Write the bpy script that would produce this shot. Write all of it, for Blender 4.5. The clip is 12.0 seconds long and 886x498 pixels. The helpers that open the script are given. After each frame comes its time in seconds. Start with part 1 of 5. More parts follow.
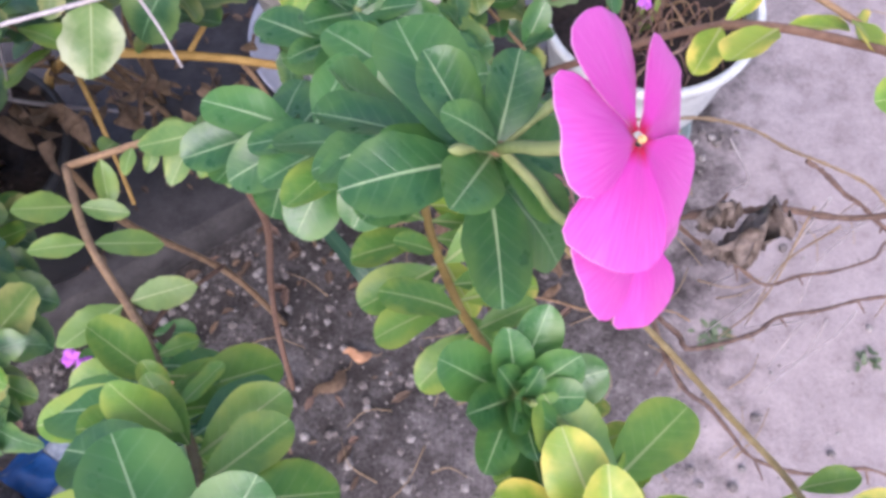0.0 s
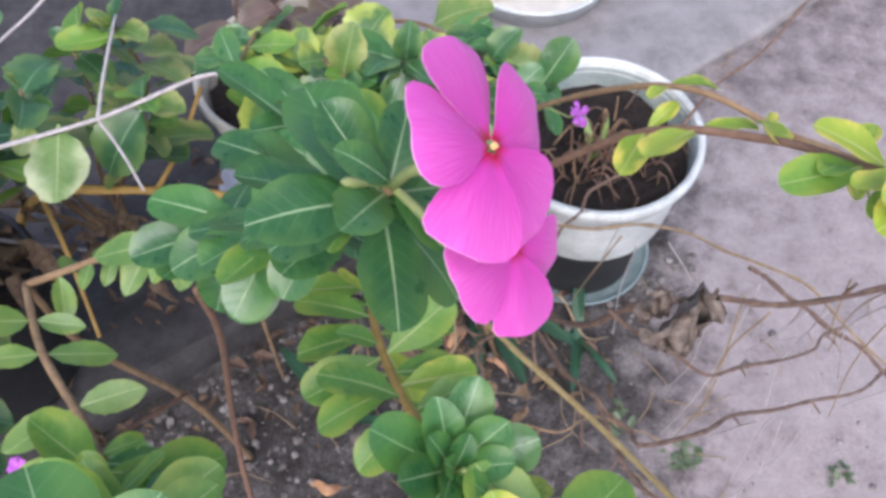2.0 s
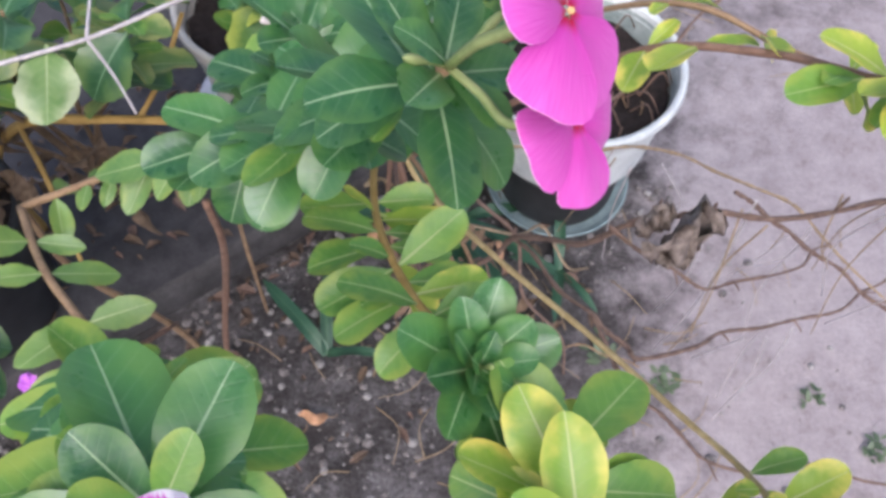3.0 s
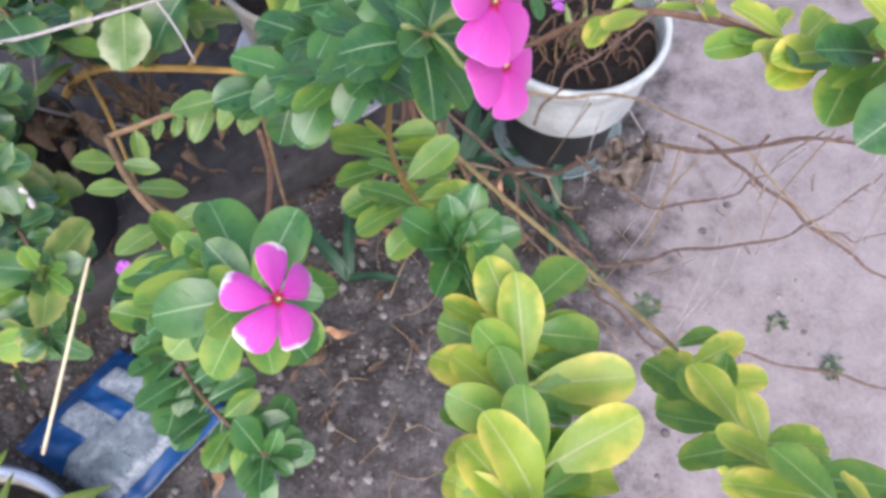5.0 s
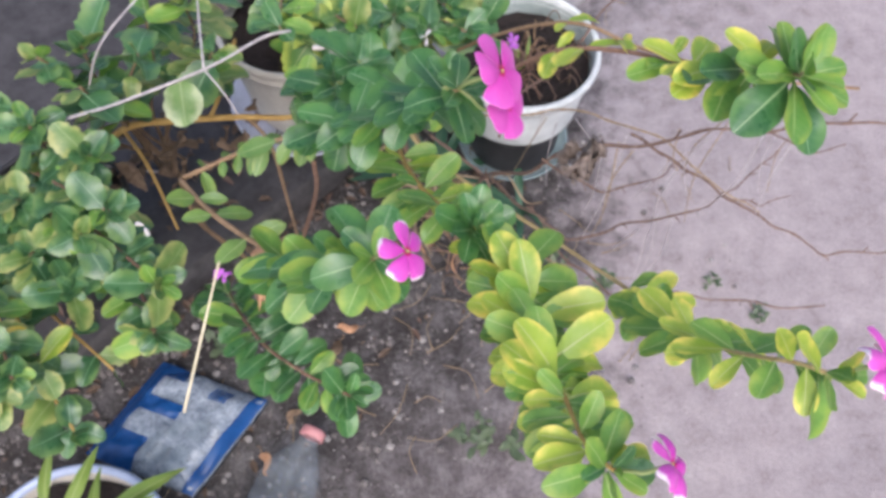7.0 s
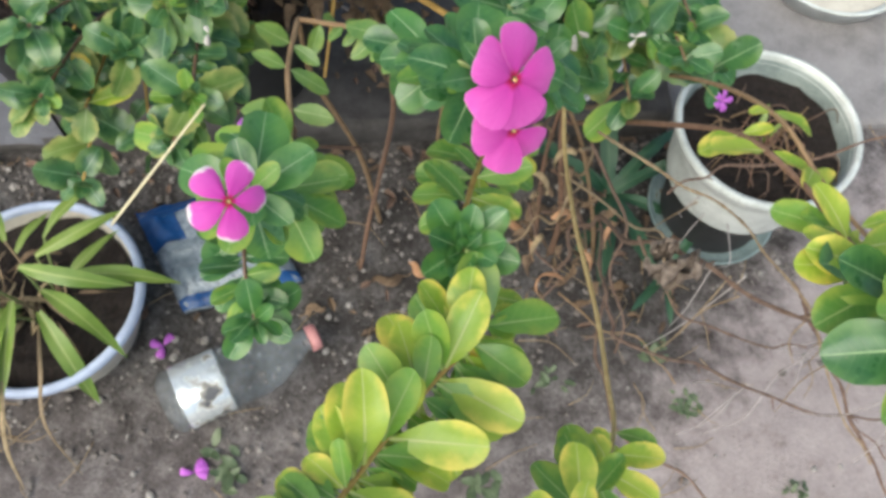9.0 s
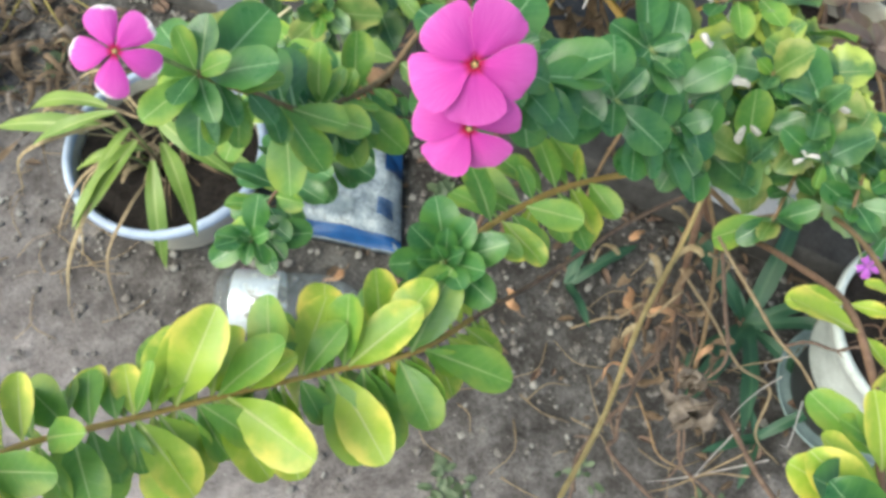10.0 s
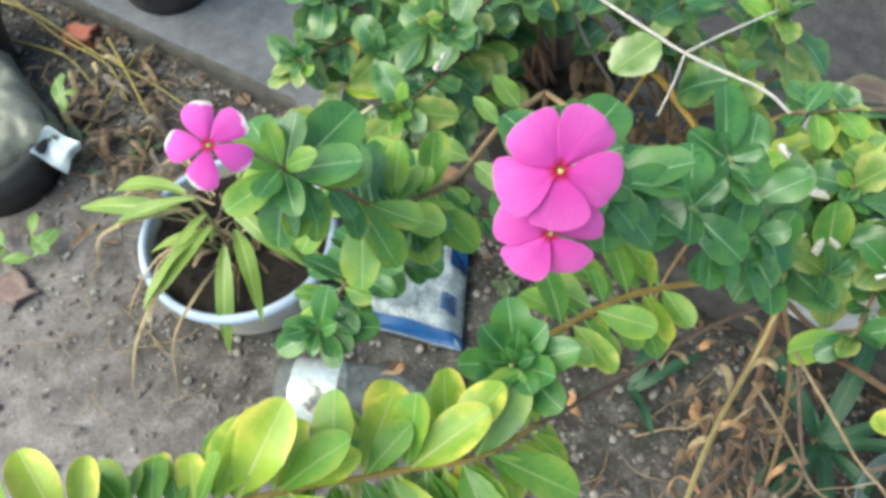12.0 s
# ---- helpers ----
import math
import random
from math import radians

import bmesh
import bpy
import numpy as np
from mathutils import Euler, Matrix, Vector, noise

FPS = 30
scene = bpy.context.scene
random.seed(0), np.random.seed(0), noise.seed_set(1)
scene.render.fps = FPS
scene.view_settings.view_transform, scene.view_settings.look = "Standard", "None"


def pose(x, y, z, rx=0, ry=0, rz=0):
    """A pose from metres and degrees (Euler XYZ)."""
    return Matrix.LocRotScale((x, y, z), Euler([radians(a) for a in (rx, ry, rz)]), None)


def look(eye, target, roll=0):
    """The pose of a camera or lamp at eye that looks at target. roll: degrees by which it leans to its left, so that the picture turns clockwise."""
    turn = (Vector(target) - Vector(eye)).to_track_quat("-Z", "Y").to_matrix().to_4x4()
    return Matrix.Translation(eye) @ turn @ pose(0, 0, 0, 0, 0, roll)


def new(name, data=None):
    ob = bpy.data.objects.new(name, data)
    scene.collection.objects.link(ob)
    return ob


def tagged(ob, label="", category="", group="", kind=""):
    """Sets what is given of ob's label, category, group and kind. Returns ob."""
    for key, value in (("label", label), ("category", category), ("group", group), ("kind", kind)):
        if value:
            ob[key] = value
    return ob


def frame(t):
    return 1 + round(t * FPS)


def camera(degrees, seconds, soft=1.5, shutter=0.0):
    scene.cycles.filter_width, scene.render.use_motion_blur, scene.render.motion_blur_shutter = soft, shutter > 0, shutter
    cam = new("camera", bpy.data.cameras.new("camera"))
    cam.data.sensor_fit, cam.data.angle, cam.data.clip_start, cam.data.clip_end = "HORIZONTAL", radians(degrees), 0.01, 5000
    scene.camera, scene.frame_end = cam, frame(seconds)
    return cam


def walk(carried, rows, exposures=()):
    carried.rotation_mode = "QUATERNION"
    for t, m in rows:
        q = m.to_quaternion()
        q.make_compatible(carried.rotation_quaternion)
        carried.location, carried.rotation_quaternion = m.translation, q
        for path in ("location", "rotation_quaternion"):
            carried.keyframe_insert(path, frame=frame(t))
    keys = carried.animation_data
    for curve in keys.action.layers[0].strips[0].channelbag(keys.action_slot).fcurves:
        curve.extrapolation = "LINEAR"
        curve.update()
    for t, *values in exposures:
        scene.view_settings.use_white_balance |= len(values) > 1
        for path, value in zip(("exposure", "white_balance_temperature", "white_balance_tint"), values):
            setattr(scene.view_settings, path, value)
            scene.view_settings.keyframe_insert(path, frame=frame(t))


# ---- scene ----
cam = camera(55.0, 12.0, soft=3.6)
PATH = [
    (0.0, 0.0235, 0.0823, 0.9690, 23.14, 1.24, 0.57),
    (0.5, 0.0360, 0.0670, 0.9616, 25.84, 1.00, -1.22),
    (1.0, 0.0422, 0.0775, 0.9661, 30.22, 0.99, -0.83),
    (1.5, 0.0367, 0.0731, 0.9693, 32.45, 0.65, -0.97),
    (2.0, 0.0446, 0.0477, 0.9698, 33.30, 1.09, -1.55),
    (2.5, 0.0178, 0.0317, 0.9641, 31.41, -0.51, -3.11),
    (4.5, 0.0325, 0.0316, 0.9892, 28.08, -1.11, -2.69),
    (5.0, 0.0301, -0.0561, 1.0685, 26.74, 0.07, -1.82),
    (5.5, 0.0090, -0.1123, 1.1649, 25.66, -0.77, -1.53),
    (6.0, -0.0326, -0.1497, 1.2249, 27.46, -1.37, -8.89),
    (6.5, -0.0486, -0.1696, 1.2493, 27.91, -0.33, -10.06),
    (8.5, 0.0980, -0.1460, 1.1880, 25.49, -3.20, 15.14),
    (9.0, 0.1284, -0.0490, 1.1444, 23.78, -2.43, 30.75),
    (9.5, 0.1694, 0.0284, 1.0827, 21.88, -0.40, 47.98),
    (10.0, 0.2114, 0.0561, 1.0845, 24.66, -1.07, 61.01),
    (10.5, 0.2114, 0.0501, 1.0868, 26.96, 2.16, 65.78),
    (11.0, 0.2022, 0.0494, 1.0834, 30.66, 1.51, 65.11),
    (11.5, 0.1960, 0.0426, 1.0801, 31.11, 1.85, 65.98),
    (12.0, 0.2040, 0.0516, 1.0825, 31.00, 1.15, 65.21),
]
walk(cam, [(t, pose(x, y, z, rx, ry, rz)) for t, x, y, z, rx, ry, rz in PATH],
     exposures=[(0.0, 0.90, 5980, 26), (0.5, 0.74, 5980, 18), (1.5, 0.68, 5980, 14), (2.5, 0.67, 5980, 15), (4.5, 0.73, 6030, 16), (6.5, 0.71, 6050, 16), (8.5, 0.46, 6650, 5), (9.5, 0.75, 6650, -3), (10.5, 0.95, 6540, -9), (12.0, 0.97, 6560, -10)])

# ---- light: soft daylight under a bright open sky, in the shade of a house ----
world = bpy.data.worlds.new("world")
scene.world = world
world.use_nodes = True
wn, wl = world.node_tree.nodes, world.node_tree.links
sky = wn.new("ShaderNodeTexSky")
sky.sky_type, sky.sun_disc = "NISHITA", False
sky.sun_elevation, sky.sun_rotation = radians(48), radians(200)
sky.air_density, sky.dust_density = 1.0, 4.0
wl.new(sky.outputs[0], wn["Background"].inputs[0])
wn["Background"].inputs[1].default_value = 0.15
sun_data = bpy.data.lights.new("sun", "SUN")
sun_data.energy, sun_data.angle, sun_data.color = 1.5, radians(35), (1.0, 0.95, 0.88)
sun = new("sun", sun_data)
sun.matrix_world = look((0.7, -1.4, 3.0), (0, 0.3, 0))


# ---- materials ----
def material(name, rough=0.6, metal=0.0, spec=0.5):
    m = bpy.data.materials.new(name)
    m.use_nodes = True
    nt = m.node_tree
    b = nt.nodes["Principled BSDF"]
    b.inputs["Roughness"].default_value = rough
    b.inputs["Metallic"].default_value = metal
    b.inputs["Specular IOR Level"].default_value = spec
    return m, nt, b


def node(nt, kind, **ins):
    n = nt.nodes.new("ShaderNode" + kind)
    for k, v in ins.items():
        key = int(k[1:]) if k[0] == "i" and k[1:].isdigit() else k.replace("_", " ")
        if isinstance(v, bpy.types.NodeSocket):
            nt.links.new(v, n.inputs[key])
        else:
            n.inputs[key].default_value = v
    return n


def math_node(nt, op, a, b=0.0, c=0.0, clamp=False):
    n = nt.nodes.new("ShaderNodeMath")
    n.operation, n.use_clamp = op, clamp
    for i, v in enumerate((a, b, c)):
        if isinstance(v, bpy.types.NodeSocket):
            nt.links.new(v, n.inputs[i])
        else:
            n.inputs[i].default_value = v
    return n.outputs[0]


def mix(nt, fac, a, b):
    n = nt.nodes.new("ShaderNodeMix")
    n.data_type = "RGBA"
    for key, v in ((0, fac), (6, a), (7, b)):
        if isinstance(v, bpy.types.NodeSocket):
            nt.links.new(v, n.inputs[key])
        else:
            n.inputs[key].default_value = v if key == 0 else (*v, 1.0)
    return n.outputs[2]


def ramp(nt, fac, *stops):
    n = nt.nodes.new("ShaderNodeValToRGB")
    nt.links.new(fac, n.inputs[0])
    e = n.color_ramp.elements
    while len(e) < len(stops):
        e.new(0.5)
    for el, (p, c) in zip(e, stops):
        el.position, el.color = p, (*c, 1.0) if not isinstance(c, float) else (c, c, c, 1.0)
    return n.outputs[0]


def coords(nt, which="Object"):
    return nt.nodes.new("ShaderNodeTexCoord").outputs[which]


def noise_tex(nt, vec, scale, detail=4.0, rough=0.55):
    n = nt.nodes.new("ShaderNodeTexNoise")
    nt.links.new(vec, n.inputs["Vector"])
    n.inputs["Scale"].default_value, n.inputs["Detail"].default_value, n.inputs["Roughness"].default_value = scale, detail, rough
    return n.outputs["Fac"]


def bump(nt, b, height, strength=0.4, distance=0.002):
    n = nt.nodes.new("ShaderNodeBump")
    n.inputs["Strength"].default_value, n.inputs["Distance"].default_value = strength, distance
    nt.links.new(height, n.inputs["Height"])
    nt.links.new(n.outputs[0], b.inputs["Normal"])


def mottled(name, dark, light, scale=60.0, rough=0.7, fine=400.0, strength=0.4, distance=0.001, spec=0.4, world_space=True):
    """A surface with stains and fine grain between two colours."""
    m, nt, b = material(name, rough, 0.0, spec)
    vec = nt.nodes.new("ShaderNodeNewGeometry").outputs["Position"] if world_space else coords(nt)
    n1, n2 = noise_tex(nt, vec, scale, 6.0, 0.65), noise_tex(nt, vec, fine, 3.0)
    f = math_node(nt, "ADD", math_node(nt, "MULTIPLY", n1, 0.7), math_node(nt, "MULTIPLY", n2, 0.3))
    nt.links.new(ramp(nt, f, (0.32, dark), (0.68, light)), b.inputs["Base Color"])
    bump(nt, b, f, strength, distance)
    return m


def leaf_material(name, dark, light, rib, edge=None, edge_amount=0.0, rough=0.42, see=0.22, vein=0.35):
    """A blade with a pale midrib and side veins; length along local y from 0 to 1."""
    m, nt, b = material(name, rough, 0.0, 0.68)
    oc = coords(nt)
    sep = node(nt, "SeparateXYZ", i0=oc)
    ax = math_node(nt, "ABSOLUTE", sep.outputs[0])
    y = sep.outputs[1]
    info = nt.nodes.new("ShaderNodeObjectInfo").outputs["Random"]
    off = nt.nodes.new("ShaderNodeVectorMath")
    off.operation = "ADD"
    nt.links.new(oc, off.inputs[0])
    nt.links.new(info, off.inputs[1])
    wob = noise_tex(nt, off.outputs[0], 3.0, 3.0)
    fine = noise_tex(nt, off.outputs[0], 22.0, 3.0)
    tone = math_node(nt, "ADD", math_node(nt, "MULTIPLY", info, 0.7), math_node(nt, "MULTIPLY", math_node(nt, "SUBTRACT", wob, 0.22), 1.0))
    tone = math_node(nt, "ADD", tone, math_node(nt, "MULTIPLY", math_node(nt, "SUBTRACT", fine, 0.5), 0.25), clamp=True)
    col = mix(nt, tone, dark, light)
    if edge:
        far = math_node(nt, "ADD", math_node(nt, "MULTIPLY", ax, 2.2), math_node(nt, "MULTIPLY", y, 0.55))
        far = math_node(nt, "ADD", far, math_node(nt, "MULTIPLY", math_node(nt, "SUBTRACT", wob, 0.5), 1.2))
        em = nt.nodes.new("ShaderNodeMapRange")
        em.interpolation_type = "SMOOTHSTEP"
        nt.links.new(far, em.inputs[0])
        em.inputs[1].default_value, em.inputs[2].default_value = 0.5, 1.05
        col = mix(nt, math_node(nt, "MULTIPLY", em.outputs[0], edge_amount), col, edge)
    # midrib narrows to the tip; veins sweep forward
    half = math_node(nt, "SUBTRACT", 0.021, math_node(nt, "MULTIPLY", y, 0.016))
    midrib = math_node(nt, "SUBTRACT", 1.0, math_node(nt, "DIVIDE", ax, half), clamp=True)
    midrib = math_node(nt, "MULTIPLY", midrib, 2.5, clamp=True)
    sweep = math_node(nt, "SUBTRACT", y, math_node(nt, "MULTIPLY", ax, 0.75))
    saw = math_node(nt, "FRACT", math_node(nt, "MULTIPLY", math_node(nt, "ADD", sweep, math_node(nt, "MULTIPLY", fine, 0.03)), 9.0))
    line = math_node(nt, "ABSOLUTE", math_node(nt, "SUBTRACT", saw, 0.5))
    line = math_node(nt, "SUBTRACT", 1.0, math_node(nt, "MULTIPLY", line, 9.0), clamp=True)
    line = math_node(nt, "MULTIPLY", line, math_node(nt, "SUBTRACT", 1.0, math_node(nt, "MULTIPLY", ax, 3.6), clamp=True))
    col = mix(nt, math_node(nt, "MULTIPLY", line, vein), col, rib)
    col = mix(nt, math_node(nt, "MULTIPLY", midrib, 0.7), col, rib)
    nt.links.new(col, b.inputs["Base Color"])
    # a few pale scars and dust specks, and a dulled patch of gloss
    scar = ramp(nt, noise_tex(nt, off.outputs[0], 9.0, 5.0, 0.75), (0.66, 0.0), (0.74, 1.0))
    col = mix(nt, math_node(nt, "MULTIPLY", scar, 0.22), col, (0.42, 0.38, 0.22))
    nt.links.new(col, b.inputs["Base Color"])
    nt.links.new(math_node(nt, "ADD", math_node(nt, "MULTIPLY", wob, 0.3), rough - 0.13), b.inputs["Roughness"])
    h = math_node(nt, "ADD", math_node(nt, "MULTIPLY", line, -0.25), math_node(nt, "ADD", math_node(nt, "MULTIPLY", midrib, -0.8), math_node(nt, "MULTIPLY", fine, 0.35)))
    bump(nt, b, h, 0.35, 0.001)
    tr = node(nt, "BsdfTranslucent", Color=col)
    ms = nt.nodes.new("ShaderNodeMixShader")
    ms.inputs[0].default_value = see
    nt.links.new(b.outputs[0], ms.inputs[1])
    nt.links.new(tr.outputs[0], ms.inputs[2])
    nt.links.new(ms.outputs[0], nt.nodes["Material Output"].inputs[0])
    return m


def petal_material(name, body, pale, eye, see=0.25, tip=None):
    m, nt, b = material(name, 0.55, 0.0, 0.3)
    oc = coords(nt)
    sep = node(nt, "SeparateXYZ", i0=oc)
    x, y = sep.outputs[0], sep.outputs[1]
    ang = math_node(nt, "DIVIDE", x, math_node(nt, "ADD", y, 0.08))
    st = nt.nodes.new("ShaderNodeCombineXYZ")
    nt.links.new(math_node(nt, "MULTIPLY", ang, 14.0), st.inputs[0])
    nt.links.new(math_node(nt, "MULTIPLY", y, 1.2), st.inputs[1])
    streak = noise_tex(nt, st.outputs[0], 2.2, 4.0, 0.6)
    outer = math_node(nt, "ADD", math_node(nt, "MULTIPLY", streak, 0.75), math_node(nt, "MULTIPLY", math_node(nt, "SUBTRACT", y, 0.55), 0.55))
    col = mix(nt, ramp(nt, outer, (0.20, 0.0), (0.75, 1.0)), body, pale)
    if tip:
        tm = nt.nodes.new("ShaderNodeMapRange")
        nt.links.new(math_node(nt, "ADD", y, math_node(nt, "ADD", math_node(nt, "MULTIPLY", x, 0.55), math_node(nt, "MULTIPLY", math_node(nt, "SUBTRACT", streak, 0.5), 0.3))), tm.inputs[0])
        tm.inputs[1].default_value, tm.inputs[2].default_value = 0.96, 1.02
        col = mix(nt, tm.outputs[0], col, tip)
    er = nt.nodes.new("ShaderNodeMapRange")
    nt.links.new(y, er.inputs[0])
    er.inputs[1].default_value, er.inputs[2].default_value, er.inputs[3].default_value, er.inputs[4].default_value = 0.09, 0.21, 1.0, 0.0
    col = mix(nt, er.outputs[0], col, eye)
    nt.links.new(col, b.inputs["Base Color"])
    b.inputs["Sheen Weight"].default_value = 0.15
    bump(nt, b, streak, 0.3, 0.0015)
    tr = node(nt, "BsdfTranslucent", Color=col)
    ms = nt.nodes.new("ShaderNodeMixShader")
    ms.inputs[0].default_value = see
    nt.links.new(b.outputs[0], ms.inputs[1])
    nt.links.new(tr.outputs[0], ms.inputs[2])
    nt.links.new(ms.outputs[0], nt.nodes["Material Output"].inputs[0])
    return m


RIB = (0.42, 0.58, 0.32)
M_LEAF = leaf_material("leaf_green", (0.019, 0.089, 0.033), (0.080, 0.226, 0.057), RIB, (0.15, 0.27, 0.05), 0.35, vein=0.11, rough=0.29)
M_LEAF_LIGHT = leaf_material("leaf_light", (0.064, 0.205, 0.036), (0.20, 0.38, 0.060), (0.47, 0.56, 0.24), (0.47, 0.49, 0.07), 0.4, vein=0.14, see=0.3)
M_LEAF_YELLOW = leaf_material("leaf_yellow", (0.175, 0.35, 0.032), (0.42, 0.53, 0.060), (0.6, 0.62, 0.28), (0.82, 0.70, 0.14), 0.95, vein=0.12, see=0.3)
M_LEAF_GOLD = leaf_material("leaf_gold", (0.5, 0.38, 0.03), (0.68, 0.52, 0.06), (0.6, 0.5, 0.2), vein=0.1)
M_LEAF_ROUND = leaf_material("leaf_round", (0.017, 0.077, 0.036), (0.072, 0.185, 0.060), (0.26, 0.42, 0.24), (0.25, 0.36, 0.10), 0.42, vein=0.16, rough=0.3)
M_LEAF_PALE = leaf_material("leaf_pale", (0.08, 0.18, 0.04), (0.20, 0.30, 0.07), (0.36, 0.43, 0.2), (0.48, 0.46, 0.16), 0.6, vein=0.15)
M_LEAF_BITTEN = leaf_material("leaf_bitten", (0.10, 0.20, 0.045), (0.20, 0.31, 0.08), (0.36, 0.43, 0.2), (0.62, 0.62, 0.42), 0.5, vein=0.2)
M_LEAF_VARI = leaf_material("leaf_variegated", (0.045, 0.14, 0.04), (0.12, 0.25, 0.05), (0.34, 0.42, 0.18), (0.42, 0.50, 0.10), 1.0, vein=0.2)
M_LEAF_MAUVE = leaf_material("leaf_mauve", (0.085, 0.058, 0.05), (0.22, 0.155, 0.13), (0.3, 0.2, 0.18), (0.2, 0.22, 0.1), 0.4, vein=0.15)
M_LEAF_OVAL = leaf_material("leaf_oval", (0.075, 0.18, 0.04), (0.20, 0.33, 0.075), (0.4, 0.48, 0.22), (0.36, 0.40, 0.07), 0.4, vein=0.12)
M_BLADE = leaf_material("blade_green", (0.10, 0.2, 0.03), (0.26, 0.36, 0.07), (0.35, 0.42, 0.14), (0.5, 0.42, 0.12), 0.5, vein=0.0)
M_STRAP = leaf_material("strap_green", (0.015, 0.06, 0.03), (0.03, 0.10, 0.05), (0.05, 0.12, 0.06), vein=0.0, rough=0.5, see=0.08)
M_DRY = mottled("dry_leaf", (0.085, 0.054, 0.035), (0.235, 0.162, 0.105), 120.0, 0.85)
M_DRY_GREY = mottled("withered_leaf", (0.06, 0.045, 0.038), (0.30, 0.245, 0.215), 160.0, 0.9)
M_PETAL = petal_material("petal_pink", (0.61, 0.050, 0.415), (0.76, 0.155, 0.58), (0.45, 0.0, 0.05))
M_PETAL_BACK = petal_material("petal_back", (0.80, 0.33, 0.66), (0.90, 0.60, 0.82), (0.7, 0.3, 0.4))
M_PETAL_WHITE = petal_material("petal_whitish", (0.82, 0.40, 0.66), (0.9, 0.72, 0.8), (0.6, 0.05, 0.2))
M_PETAL_TIP = petal_material("petal_faded", (0.59, 0.048, 0.44), (0.75, 0.15, 0.60), (0.45, 0.0, 0.06), tip=(0.88, 0.82, 0.84))
M_WEED = leaf_material("weed_green", (0.055, 0.09, 0.048), (0.13, 0.175, 0.09), (0.15, 0.2, 0.1), vein=0.1)
M_EYE = mottled("flower_eye", (0.62, 0.34, 0.10), (0.80, 0.62, 0.32), 900.0, 0.6)
M_STEM = mottled("stem_green", (0.16, 0.24, 0.07), (0.34, 0.38, 0.16), 90.0, 0.6)
M_TWIG = mottled("stem_tan", (0.17, 0.105, 0.06), (0.36, 0.24, 0.135), 110.0, 0.75)
M_RED = mottled("stem_red", (0.15, 0.082, 0.055), (0.29, 0.175, 0.12), 110.0, 0.75)
M_LITTER = mottled("leaf_litter", (0.045, 0.032, 0.024), (0.17, 0.115, 0.08), 90.0, 0.9)
# plinth fronts: soiled cement, darkened further to paint in the shade on the face
M_SLAB_FRONT = mottled("cement_soiled_shaded", (0.03, 0.028, 0.028), (0.095, 0.088, 0.086), 40.0, 0.9, 350.0, 0.7, 0.002)
M_DISH = mottled("plastic_pale", (0.44, 0.45, 0.52), (0.66, 0.67, 0.74), 18.0, 0.45, 300.0, 0.2)
M_DEAD = mottled("twig_dead", (0.09, 0.055, 0.045), (0.24, 0.16, 0.12), 140.0, 0.85)
M_STRAW = mottled("twig_straw", (0.20, 0.14, 0.085), (0.40, 0.30, 0.19), 110.0, 0.8)
M_ORANGE = mottled("stem_ochre", (0.34, 0.2, 0.05), (0.55, 0.36, 0.12), 80.0, 0.7)
M_WHITE_TWIG = mottled("twig_white", (0.30, 0.27, 0.27), (0.56, 0.52, 0.52), 150.0, 0.8)
M_BAMBOO = mottled("bamboo", (0.5, 0.44, 0.28), (0.75, 0.7, 0.5), 60.0, 0.6)
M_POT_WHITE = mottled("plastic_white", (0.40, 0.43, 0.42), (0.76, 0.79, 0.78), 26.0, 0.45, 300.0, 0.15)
# greenish inner wall of the white bucket, its inside shadow painted into the colour
M_POT_INSIDE = mottled("plastic_inside_shaded", (0.17, 0.22, 0.21), (0.46, 0.52, 0.50), 26.0, 0.55, 300.0, 0.2)
M_POT_LILAC = mottled("plastic_lilac", (0.33, 0.39, 0.55), (0.50, 0.57, 0.73), 16.0, 0.42, 300.0, 0.15)
M_POT_CREAM = mottled("plastic_cream", (0.48, 0.44, 0.38), (0.72, 0.68, 0.60), 18.0, 0.5, 300.0, 0.2)
M_POT_BLACK = mottled("plastic_black", (0.012, 0.012, 0.014), (0.04, 0.04, 0.042), 30.0, 0.5)
M_SOIL = mottled("potting_soil", (0.006, 0.005, 0.005), (0.042, 0.030, 0.027), 170.0, 0.95, 600.0, 1.0, 0.006)
M_PAVING = mottled("paving", (0.16, 0.15, 0.155), (0.33, 0.31, 0.315), 18.0, 0.85, 350.0, 0.5, 0.001)
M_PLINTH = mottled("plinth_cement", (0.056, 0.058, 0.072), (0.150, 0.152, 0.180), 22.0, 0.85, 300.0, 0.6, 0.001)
# middle plinth: grey cement with the shade under the shrubs put into its colour
M_CONCRETE_SHADED = mottled("concrete_shaded", (0.020, 0.019, 0.021), (0.072, 0.068, 0.071), 30.0, 0.85, 350.0, 0.6, 0.0015)
M_STONE = mottled("pebble", (0.13, 0.12, 0.115), (0.40, 0.375, 0.36), 70.0, 0.85)
M_BLUE = mottled("plastic_blue", (0.004, 0.035, 0.14), (0.012, 0.085, 0.27), 40.0, 0.35)
M_FILM = mottled("printed_film", (0.095, 0.12, 0.16), (0.37, 0.42, 0.48), 60.0, 0.26, 240.0, 0.5)
M_PRINT = mottled("film_print", (0.10, 0.13, 0.17), (0.30, 0.35, 0.39), 70.0, 0.4)
M_LABEL, _nt, _b = material("label_white", 0.22, 0.0, 0.6)
_pos = coords(_nt)
_torn = noise_tex(_nt, _pos, 26.0, 5.0, 0.6)
